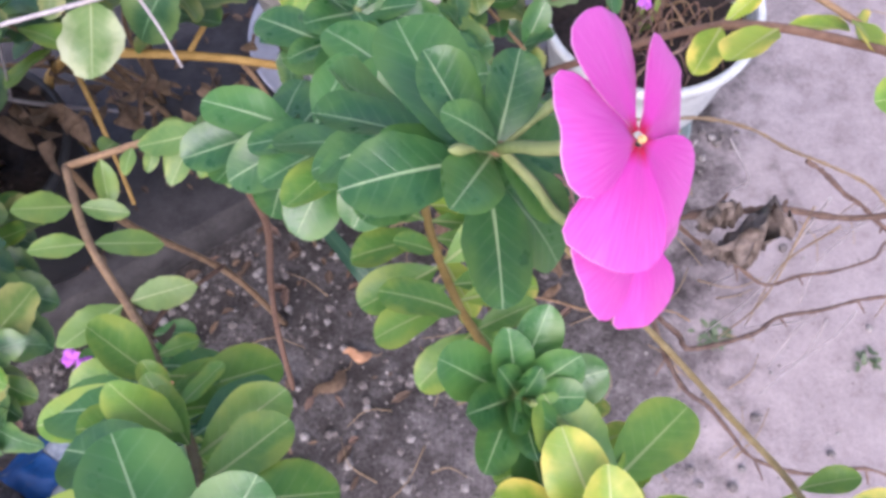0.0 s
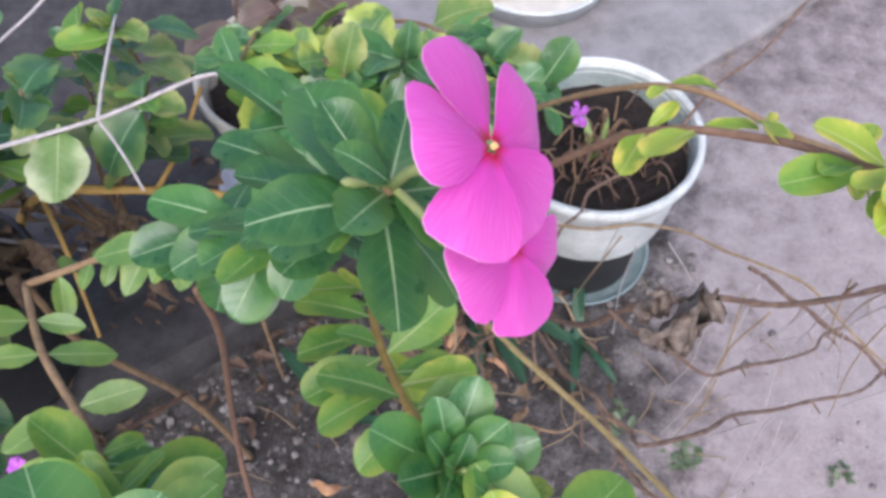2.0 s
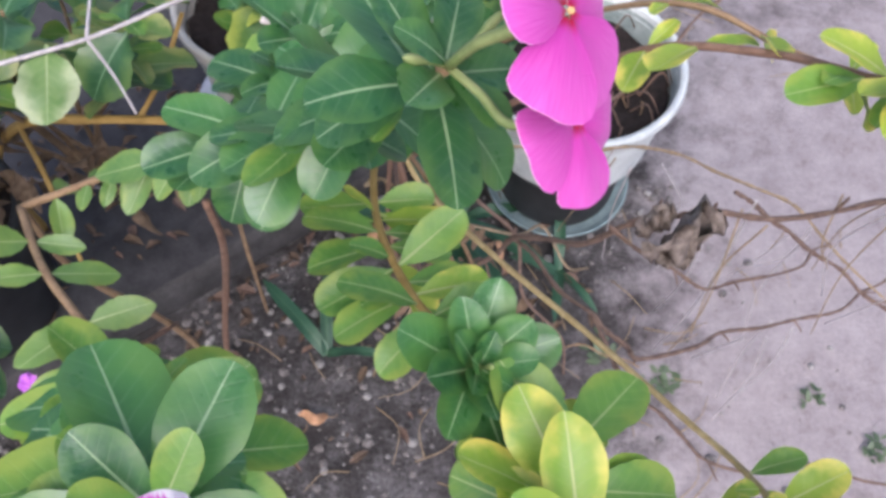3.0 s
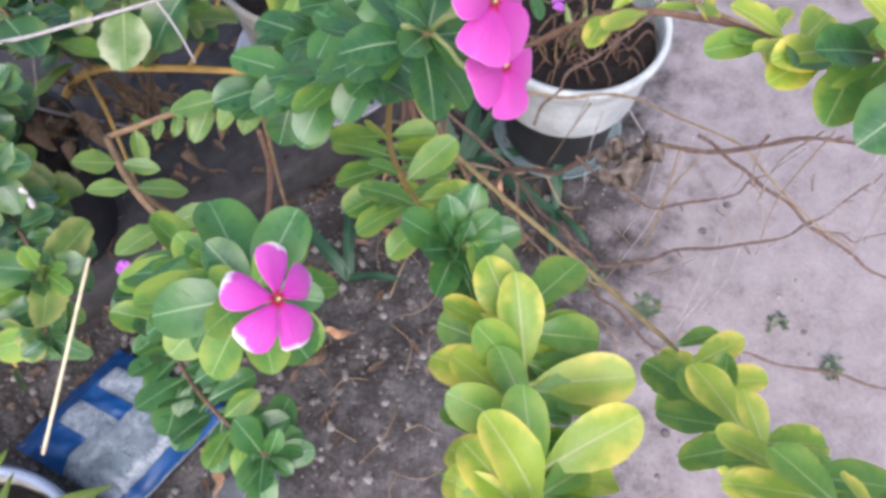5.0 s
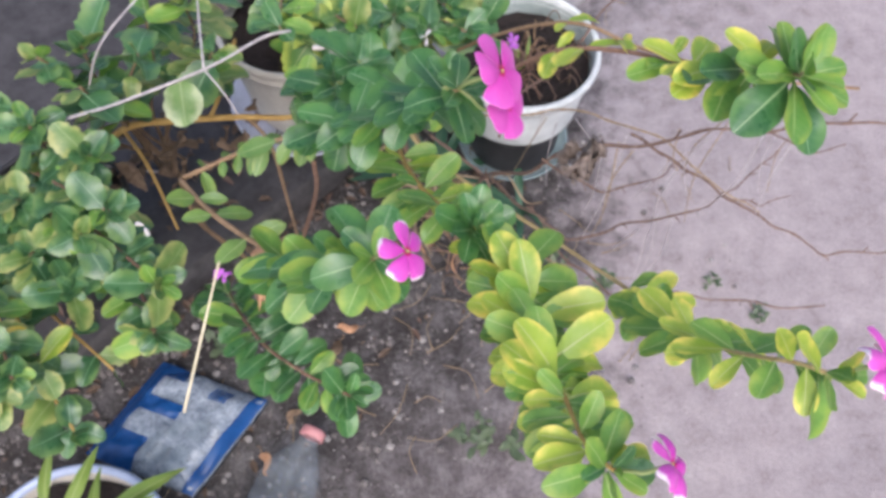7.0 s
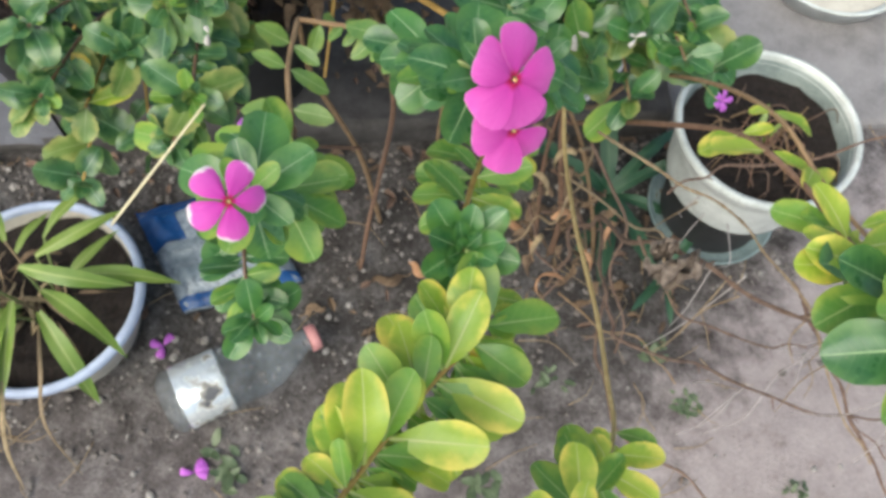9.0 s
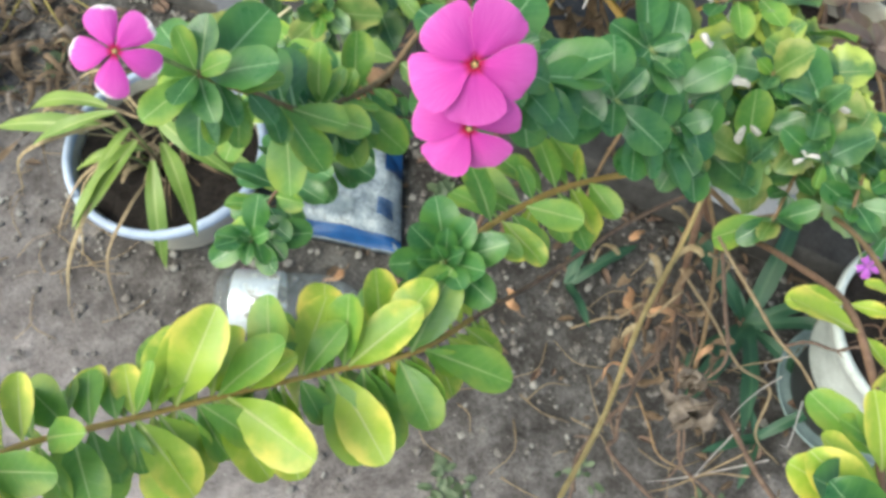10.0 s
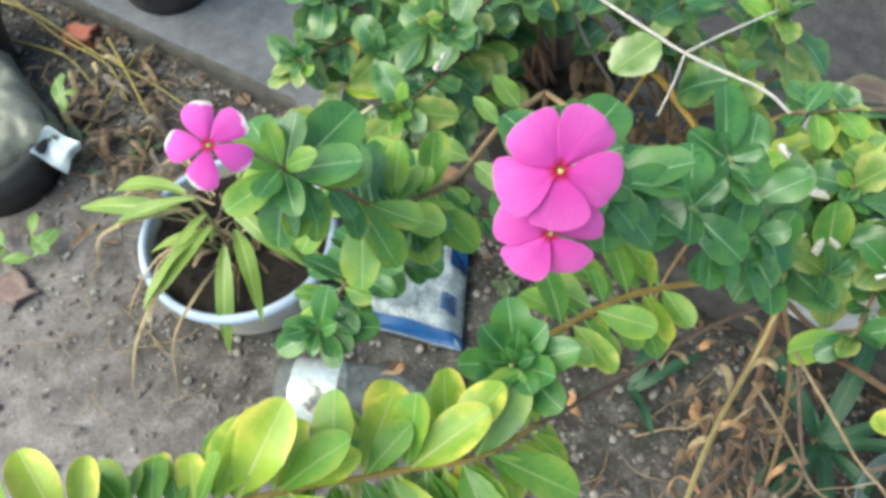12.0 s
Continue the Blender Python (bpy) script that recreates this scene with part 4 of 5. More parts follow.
        for f in (0.22, 0.42, 0.6, 0.8):
            pts.append(a.lerp(b, f) + Vector((rng.uniform(-.022, .022), rng.uniform(-.022, .022), 0.03 * math.sin(f * 3.1))))
        stem(root, pts + [b], rng.uniform(0.0016, 0.0026), 0.0013, rng.choice([M_STRAW, M_RED, M_DEAD, M_DEAD]), 40 + k, 0.18, "dry_stem", "bare dry stem")
    for p in ((0.05, 0.44, 0.18), (0.09, 0.47, 0.1), (0.03, 0.43, 0.12), (0.13, 0.44, 0.06), (0.0, 0.45, 0.2), (0.06, 0.47, 0.25), (0.16, 0.5, 0.03), (0.1, 0.52, 0.14)):
        dry_bits(root, p, 2, rng, (0.022, 0.045), spread=0.02)
    for k in range(22):
        c = Vector((rng.gauss(0.05, 0.045), rng.gauss(0.46, 0.03), rng.uniform(0.05, 0.32)))
        a, rr = rng.uniform(0, 6.28), rng.uniform(0.008, 0.022)
        e = Vector((math.cos(a), math.sin(a), 0))
        pts = [c + e * rr * math.cos(g) * (1 - 0.1 * g) + Vector((0, 0, rr * 1.3 * math.sin(g) - 0.006 * g)) + e.cross(Vector((0, 0, 1))) * 0.004 * g for g in (0.4, 1.3, 2.3, 3.3, 4.2)]
        part("dry_leaf", ribbon(smooth_line(pts, 3), rng.uniform(0.004, 0.009), rng), rng.choice([M_DRY, M_DRY, M_BLADE_DRY, M_TAN_LEAF]), root, "curled dry brown leaf")
    return root


periwinkle_main()


def periwinkle_flowering():
    """The flowering periwinkle beside the plinth: two long shoots with pink flowers."""
    rng = random.Random(33)
    root = thing("periwinkle", (-0.175, 0.32, 0), "periwinkle with two flowering shoots and dark green leaves", "plant", "periwinkles")
    fork = (-0.228, 0.339, 0.50)
    stem(root, [(-0.19, 0.40, -0.01), (-0.205, 0.385, 0.2), (-0.235, 0.355, 0.38), fork], 0.0035, 0.0026, M_TWIG, 11)
    stem(root, [(-0.175, 0.32, -0.01), (-0.16, 0.33, 0.15), (-0.138, 0.33, 0.3), (-0.09, 0.285, 0.52), (-0.082, 0.272, 0.60)], 0.003, 0.002, M_RED, 15)
    a = [fork, (-0.15, 0.342, 0.534), (-0.083, 0.298, 0.610), (-0.041, 0.270, 0.657), (-0.002, 0.234, 0.712), (0.020, 0.203, 0.760), (0.032, 0.181, 0.797)]
    stem(root, a, 0.0026, 0.0018, M_TWIG, 12)
    leafy(root, a, [(OV, 1)], 0.036, 0.021, rng, 0.06, 0.52, lean=88, droop=0.7, flat=0.8)
    leafy(root, a, [(G, 5), (LT, 1)], 0.041, 0.0085, rng, 0.48, 0.97, lean=84, droop=0.25)
    rosette(root, a[-1], (0.45, -0.1, 0.75), [(G, 1)], 0.041, 11, rng, (62, 100))
    f1 = Vector((0.055, 0.161, 0.835))
    face = (0.72, -0.27, 0.62)
    flower(root, f1, face, 0.046, rng, 0.35, stalk=a[-1])
    flower(root, f1 + Vector((0.006, -0.004, -0.031)), (0.74, -0.36, 0.52), 0.042, rng, 0.95, stalk=a[-1])
    bud(root, a[-1], (0.6, 0.3, 0.5), 0.02)
    bud(root, a[-1], (-0.5, -0.3, 0.5), 0.018)
    # second shoot from the dried node
    brown = (-0.14, 0.214, 0.56)
    b = [fork, (-0.19, 0.275, 0.53), brown, (-0.105, 0.168, 0.605), (-0.072, 0.13, 0.66), (-0.053, 0.100, 0.722), (-0.037, 0.076, 0.774)]
    stem(root, b, 0.0028, 0.0018, M_TWIG, 13)
    leafy(root, b, [(OV, 1)], 0.036, 0.05, rng, 0.1, 0.38, lean=70)
    leafy(root, b, [(LT, 3), (G, 1)], 0.036, 0.011, rng, 0.44, 0.68, lean=80)
    leafy(root, b, [(G, 2), (LT, 3)], 0.044, 0.0085, rng, 0.54, 0.97, lean=84, droop=0.25)
    rosette(root, b[-1], (0.25, -0.25, 0.9), [(G, 3), (LT, 2)], 0.043, 12, rng, (45, 100), 0.35)
    flower(root, (-0.018, 0.050, 0.827), (0.62, -0.27, 0.66), 0.035, rng, 0.1, PETALS_PART, -0.05, b[-1])
    dry_bits(root, brown, 5, rng, (0.018, 0.030))
    for k in range(11):
        c = Vector(brown)
        e = Vector((rng.uniform(-0.4, 0.4), -rng.uniform(0.5, 1), 0)) * 0.024
        pts = [c, c + e * 0.6 + Vector((rng.uniform(-.004, .004), 0, 0.003)), c + e * 1.4 - Vector((0, 0, 0.008)), c + e * rng.uniform(1.5, 2.6) - Vector((rng.uniform(-.01, .01), 0, rng.uniform(0.022, 0.048)))]
        part("dry_leaf", ribbon(smooth_line(pts, 4), rng.uniform(0.004, 0.010), rng), M_TAN_LEAF, root, "limp tan dry leaf")
    # low dark-leaved shoot
    c = [(-0.205, 0.385, 0.22), (-0.21, 0.28, 0.36), (-0.165, 0.17, 0.46), (-0.12, 0.11, 0.51), (-0.075, 0.07, 0.535)]
    stem(root, c, 0.002, 0.0014, M_RED, 14)
    leafy(root, c, [(G, 4), (LT, 1)], 0.040, 0.012, rng, 0.40, 1.0, lean=68)
    rosette(root, c[-1], (0.5, -0.3, 0.6), [(G, 1)], 0.038, 8, rng, (35, 90))
    return root


periwinkle_flowering()


def shrub(base, label, targets, mat, kinds, length, seed, r=0.004, spacing=0.018, start=0.5, lift=0.06, whorl=7):
    rng = random.Random(seed)
    root = thing("shrub", base, label, "shrub")
    b = Vector(base)
    for k, t in enumerate(targets):
        t = Vector(t)
        mid = b.lerp(t, 0.55) + Vector((rng.uniform(-.04, .04), rng.uniform(-.04, .04), lift))
        pts = [b + Vector((rng.uniform(-.03, .03), rng.uniform(-.03, .03), 0)), b.lerp(mid, 0.5) + Vector((rng.uniform(-.015, .015), rng.uniform(-.015, .015), 0.03)), mid, t]
        stem(root, pts, r * rng.uniform(0.7, 1), 0.0014, mat, seed + k)
        leafy(root, pts, kinds, length, spacing, rng, start, 1.0, lean=62, flat=0.6)
        rosette(root, t, (t - mid) + Vector((rng.uniform(-.08, .08), rng.uniform(-.08, .08), 0.1)), kinds, length, rng.randint(whorl - 2, whorl + 1), rng, (25, 92), 0.6)
    return root


shrub((-0.47, 0.50, SLAB_H + 0.16), "dense shrub with rounded grey-green leaves in a black pot", [
    (-0.31, 0.262, 0.543), (-0.373, 0.407, 0.53), (-0.24, 0.205, 0.53), (-0.366, 0.26, 0.52), (-0.38, 0.326, 0.52),
    (-0.302, 0.346, 0.55), (-0.328, 0.223, 0.51), (-0.278, 0.272, 0.56), (-0.43, 0.20, 0.50), (-0.45, 0.34, 0.53),
    (-0.40, 0.16, 0.46), (-0.26, 0.18, 0.47)], M_RED, [(RD, 6), (LT, 1.0), (PL, 1.4), (GO, 0.05)], 0.041, 51, spacing=0.016, whorl=8)
shrub((-0.36, 0.66, SLAB_H), "leafy shrub with bitten pale green leaves", [
    (-0.395, 0.544, 0.48), (-0.345, 0.553, 0.48), (-0.274, 0.514, 0.50), (-0.226, 0.602, 0.48), (-0.20, 0.54, 0.46),
    (-0.328, 0.459, 0.52), (-0.44, 0.47, 0.50), (-0.29, 0.64, 0.42)], M_TWIG, [(RD, 2), (PL, 2), (LT, 1)], 0.054, 61, start=0.6, spacing=0.03, whorl=4)
shrub((-0.128, 0.80, SLAB_H + 0.13), "bushy shrub with curled round green leaves in a pot", [
    (-0.028, 0.519, 0.498), (-0.115, 0.53, 0.495), (-0.10, 0.47, 0.46), (-0.05, 0.46, 0.46), (-0.02, 0.455, 0.445), (0.02, 0.53, 0.5),
    (0.06, 0.51, 0.49), (0.10, 0.51, 0.48), (0.02, 0.475, 0.46), (0.07, 0.47, 0.44), (0.13, 0.54, 0.45), (0.09, 0.57, 0.46)],
    M_TWIG, [(RD, 3), (G, 3), (PL, 0.8), (LT, 0.8)], 0.052, 71, start=0.74, whorl=5, spacing=0.032)
shrub((-0.10, 0.79, SLAB_H + 0.13), "pot plant with round variegated lime-edged leaves", [
    (-0.025, 0.585, 0.46), (0.015, 0.535, 0.47), (-0.07, 0.56, 0.46), (-0.11, 0.58, 0.45), (0.06, 0.54, 0.46)],
    M_TWIG, [(VR, 1)], 0.058, 75, start=0.82, whorl=5, spacing=0.045)
shrub((-0.13, 0.80, SLAB_H + 0.13), "pot plant with dull mauve-brown leaves", [
    (-0.13, 0.78, 0.35), (-0.06, 0.75, 0.36), (-0.18, 0.82, 0.33), (-0.02, 0.73, 0.32), (-0.08, 0.84, 0.34)],
    M_DEAD, [(MV, 1)], 0.075, 77, r=0.0045, start=0.7, whorl=4, spacing=0.05, lift=0.02)
shrub((-0.52, 0.44, SLAB_H + 0.16), "sparse low shrub with large yellowing leaves", [
    (-0.40, 0.193, 0.40), (-0.43, 0.16, 0.42), (-0.344, 0.204, 0.34), (-0.385, 0.141, 0.34), (-0.45, 0.24, 0.36)],
    M_ORANGE, [(RD, 2), (PL, 1), (Y, 0.35)], 0.050, 81, start=0.8, spacing=0.04, whorl=3)
shrub((-0.77, 0.36, PLINTH_H + 0.14), "small leafy shrub in a black nursery pot", [
    (-0.70, 0.30, 0.36), (-0.62, 0.36, 0.40), (-0.80, 0.28, 0.34), (-0.66, 0.44, 0.42), (-0.58, 0.42, 0.44)], M_RED, [(RD, 3), (LT, 1)], 0.042, 91, start=0.6)


def wilted_bit(at, seed, size):
    rng = random.Random(seed)
    root = thing("wilted_flower", at, "withered whitish flower caught among leaves", "flower", "wilted flowers")
    for k in range(3):
        d = Vector((rng.uniform(-1, 1), rng.uniform(-1, 1), rng.uniform(-0.3, 0.5)))
        place(WILTED[k % 2], "petal", root, basis(at, d, (rng.uniform(-1, 1), rng.uniform(-1, 1), 1), size * rng.uniform(0.8, 1.2)))
    return root


M_WILT = mottled("petal_withered", (0.42, 0.38, 0.35), (0.66, 0.62, 0.6), 200.0, 0.7)
WILTED = [petal_mesh("petal", M_WILT, M_WILT, 60 + i, 0.7, 0.45) for i in range(2)]
for k, (p, size) in enumerate((((-0.242, 0.245, 0.57), 0.010), ((-0.044, 0.487, 0.482), 0.019), ((-0.007, 0.487, 0.476), 0.017), ((0.05, 0.49, 0.5), 0.011), ((-0.062, 0.472, 0.522), 0.014), ((0.015, 0.56, 0.48), 0.012))):
    wilted_bit(p, 300 + k, size)


def small_blossom(at):
    """A tiny lavender flower head on a thread-thin stalk."""
    root = thing("small_blossom", at, "tiny lavender flower head on a thin stalk", "flower")
    p = Vector(at)
    stem(root, [p + Vector((-0.016, 0.05, -0.20)), p + Vector((-0.012, 0.02, -0.08)), p], 0.0009, 0.0006, M_STEM, 3)
    rng = random.Random(12)
    for k in range(9):
        d = Vector((rng.uniform(-1, 1), rng.uniform(-1, 1), rng.uniform(0, 1)))
        place(FALLEN[k % 2], "petal", root, basis(p + d * 0.001, d, (rng.uniform(-1, 1), rng.uniform(-1, 1), 1), rng.uniform(0.005, 0.008)))
    return root


small_blossom((-0.180, 0.202, 0.537))


def crumpled(at, size, seed):
    """One dead leaf shrivelled into deep folds."""
    bm = bmesh.new()
    n, rows = 16, []
    for j in range(n + 1):
        row = []
        for i in range(n + 1):
            u, v = i / n * 2 - 1, j / n * 2 - 1
            w = 0.75 * math.sqrt(max(0.02, 1 - v * v * 0.95))
            q = Vector((u * 1.7 + seed, v * 1.2, seed * 0.7))
            x = u * w * 0.55 + 0.35 * noise.noise(q * 1.6)
            y = v * 0.9 + 0.2 * noise.noise(q * 2.1 + Vector((3, 1, 0)))
            z = 0.4 * math.sin(u * 9.5 + 2.5 * noise.noise(q)) * w + 0.35 * noise.noise(q * 2.7)
            row.append(bm.verts.new(Vector(at) + Vector((x * 0.8 + 0.25 * y, z * 0.75, y * 0.8 - 0.3 * x)) * size))
        rows.append(row)
    for a, b in zip(rows, rows[1:]):
        for k in range(n):
            bm.faces.new((a[k], a[k + 1], b[k + 1], b[k]))
    return bm


def dead_branches():
    root = thing("dead_branch", (0.07, 0.44, 0), "bare dead brown branches with a withered leaf", "branch")
    c = Vector((0.173, 0.274, 0.554))
    rng = random.Random(5)

    def twig(pts, r0, r1, k, mat=M_DEAD):
        line = [Vector(p) for p in pts]
        out = [line[0]]
        for a, b in zip(line, line[1:]):
            for f in (0.33, 0.66):
                out.append(a.lerp(b, f) + Vector((rng.uniform(-1, 1), rng.uniform(-1, 1), rng.uniform(-1, 1))) * (b - a).length * 0.05)
            out.append(b)
        stem(root, out, r0, r1, mat, k, 0.30, "branch")
        # stubs of lost leaves at the nodes
        for p, q in list(zip(out, out[1:]))[2::2]:
            if mat == M_DEAD and p.z > 0.2:
                t = (q - p).normalized()
                away = (t.cross(Vector((rng.uniform(-1, 1), rng.uniform(-1, 1), rng.uniform(-0.5, 1)))).normalized() + t * 0.6) * rng.uniform(0.005, 0.012)
                stem(root, [p, p + away * 0.6 + Vector((0, 0, 0.0006)), p + away], r0 * 0.55, r0 * 0.3, mat, k, 0.2, "stub")
    twig([(0.07, 0.44, -0.01), (0.075, 0.42, 0.2), (0.1, 0.36, 0.4), (0.15, 0.29, 0.53), (0.196, 0.285, 0.55), (0.312, 0.30, 0.53), (0.389, 0.30, 0.51), (0.52, 0.30, 0.50), (0.75, 0.27, 0.48)], 0.0026, 0.0014, 1)
    twig([(0.10, 0.36, 0.4), (0.14, 0.27, 0.45), (0.167, 0.236, 0.45), (0.292, 0.293, 0.36), (0.415, 0.348, 0.30), (0.484, 0.392, 0.28), (0.521, 0.416, 0.28)], 0.0018, 0.0011, 2)
    twig([(0.30, 0.42, 0.36), (0.352, 0.395, 0.33), (0.415, 0.348, 0.30), (0.487, 0.313, 0.26), (0.55, 0.27, 0.24), (0.63, 0.262, 0.24), (0.70, 0.30, 0.24)], 0.0022, 0.001, 3)
    twig([(0.14, 0.27, 0.45), (0.16, 0.21, 0.45), (0.20, 0.17, 0.44), (0.30, 0.155, 0.43), (0.42, 0.13, 0.43)], 0.0016, 0.001, 4)
    twig([(0.14, 0.29, 0.53), (0.20, 0.26, 0.50), (0.27, 0.285, 0.47), (0.31, 0.31, 0.46)], 0.0013, 0.0008, 5)
    twig([(0.415, 0.348, 0.30), (0.47, 0.335, 0.28), (0.52, 0.35, 0.27)], 0.0011, 0.0007, 6)
    twig([(0.389, 0.30, 0.51), (0.43, 0.275, 0.5), (0.47, 0.28, 0.5)], 0.001, 0.0006, 7)
    twig([(0.15, 0.50, 0.27), (0.19, 0.55, 0.30), (0.28, 0.60, 0.33), (0.40, 0.68, 0.42), (0.55, 0.80, 0.48), (0.75, 0.9, 0.5)], 0.0018, 0.0012, 8)
    twig([(0.06, 0.42, 0.44), (0.13, 0.40, 0.46), (0.22, 0.39, 0.46), (0.31, 0.36, 0.43), (0.38, 0.31, 0.38), (0.44, 0.30, 0.33)], 0.0017, 0.0009, 9, M_STRAW)
    twig([(0.09, 0.43, 0.02), (0.16, 0.40, 0.05), (0.22, 0.42, 0.04), (0.29, 0.40, 0.01)], 0.0016, 0.001, 10, M_TWIG)
    part("withered_leaf", crumpled(c + Vector((0.002, -0.004, -0.004)), 0.040, 4), M_DRY_GREY, root, "crumpled grey-brown withered leaf")
    part("withered_leaf", crumpled(c + Vector((-0.012, 0.006, -0.004)), 0.022, 9), M_DRY_GREY, root, "crumpled grey-brown withered leaf")
    for k in range(24):
        q = [Vector((0.23, 0.285, 0.545)), Vector((0.312, 0.30, 0.53)), Vector((0.389, 0.30, 0.51)), Vector((0.352, 0.395, 0.33)), Vector((0.292, 0.293, 0.36)), Vector((0.2, 0.39, 0.46))][k % 6] + Vector((rng.uniform(-.03, .03), rng.uniform(-.01, .01), 0))
        dn = Vector((rng.uniform(-.03, .03), rng.uniform(-.03, .03), -rng.uniform(0.06, 0.19)))
        bend = Vector((rng.uniform(-.012, .012), rng.uniform(-.012, .012), 0))
        stem(root, [q, q + dn * 0.5 + bend, q + dn], 0.0007, 0.0004, rng.choice([M_STRAW, M_WHITE_TWIG, M_WHITE_TWIG]), 60 + k, 0.1, "rootlet", "thin pale hanging rootlet")
    return root


dead_branches()


def white_twig():
    root = thing("bare_twig", (-0.36, 0.66, SLAB_H), "bare whitish forked twig above the plinth", "twig")
    f = (-0.195, 0.458, 0.526)
    stem(root, [(-0.36, 0.66, SLAB_H - 0.005), (-0.40, 0.52, 0.3), (-0.37, 0.44, 0.48), (-0.29, 0.43, 0.52), f, (-0.13, 0.49, 0.53), (-0.10, 0.50, 0.525)], 0.0021, 0.0015, M_WHITE_TWIG, 1, 0.1)
    stem(root, [f, (-0.18, 0.44, 0.51), (-0.167, 0.42, 0.491)], 0.0012, 0.0009, M_WHITE_TWIG, 2, 0.1, "side_twig")
    stem(root, [f, (-0.197, 0.50, 0.53), (-0.20, 0.56, 0.53)], 0.0014, 0.0011, M_WHITE_TWIG, 3, 0.1, "side_twig")
    stem(root, [(-0.40, 0.52, 0.3), (-0.33, 0.53, 0.48), (-0.26, 0.58, 0.53), (-0.2, 0.65, 0.56)], 0.0014, 0.001, M_WHITE_TWIG, 4, 0.1, "side_twig")
    place(L_BITTEN[0], "leaf", root, basis((-0.222, 0.455, 0.525), (0.03, -0.9, -0.35), (0.1, 0.3, 1), 0.057), "pale leaf with a bitten white edge")
    return root


white_twig()


def ochre_branch():
    root = thing("old_branch", (-0.43, 0.60, SLAB_H), "thick ochre-brown horizontal branch with dry leaves", "branch")
    rng = random.Random(14)
    stem(root, [(-0.43, 0.60, SLAB_H - 0.005), (-0.42, 0.585, 0.2), (-0.36, 0.575, 0.29), (-0.283, 0.574, 0.296), (-0.2, 0.565, 0.30), (-0.12, 0.555, 0.30), (-0.05, 0.56, 0.33)], 0.006, 0.0035, M_ORANGE, 1)
    stem(root, [(-0.24, 0.57, 0.298), (-0.215, 0.61, 0.32), (-0.19, 0.65, 0.36)], 0.003, 0.0022, M_ORANGE, 2, name="side_branch")
    stem(root, [(-0.19, 0.565, 0.30), (-0.165, 0.54, 0.26), (-0.16, 0.51, 0.15), (-0.16, 0.50, 0.0)], 0.0028, 0.002, M_TWIG, 3, name="side_branch")
    stem(root, [(-0.36, 0.575, 0.29), (-0.33, 0.52, 0.27), (-0.31, 0.46, 0.2)], 0.003, 0.002, M_ORANGE, 4, name="side_branch")
    for p in ((-0.38, 0.56, 0.3), (-0.40, 0.52, 0.28), (-0.36, 0.5, 0.3), (-0.35, 0.55, 0.25), (-0.30, 0.55, 0.27)):
        dry_bits(root, p, 4, rng, (0.03, 0.06), spread=0.02)
    for k in range(7):
        dry_bits(root, (rng.uniform(-0.42, -0.14), rng.uniform(0.54, 0.58), rng.uniform(0.2, 0.3)), 2, rng, (0.025, 0.05), spread=0.02)
    return root


ochre_branch()


def bamboo_stick():
    root = thing("bamboo_stick", (-0.30, -0.01, 0), "thin pale bamboo stick leaning among the leaves", "stick")
    a, b = Vector((-0.160, 0.158, 0.645)), Vector((-0.217, 0.077, 0.535))
    stem(root, [a, a.lerp(b, 0.5), b], 0.0010, 0.0013, M_BAMBOO, 1, 0.05)
    return root


bamboo_stick()


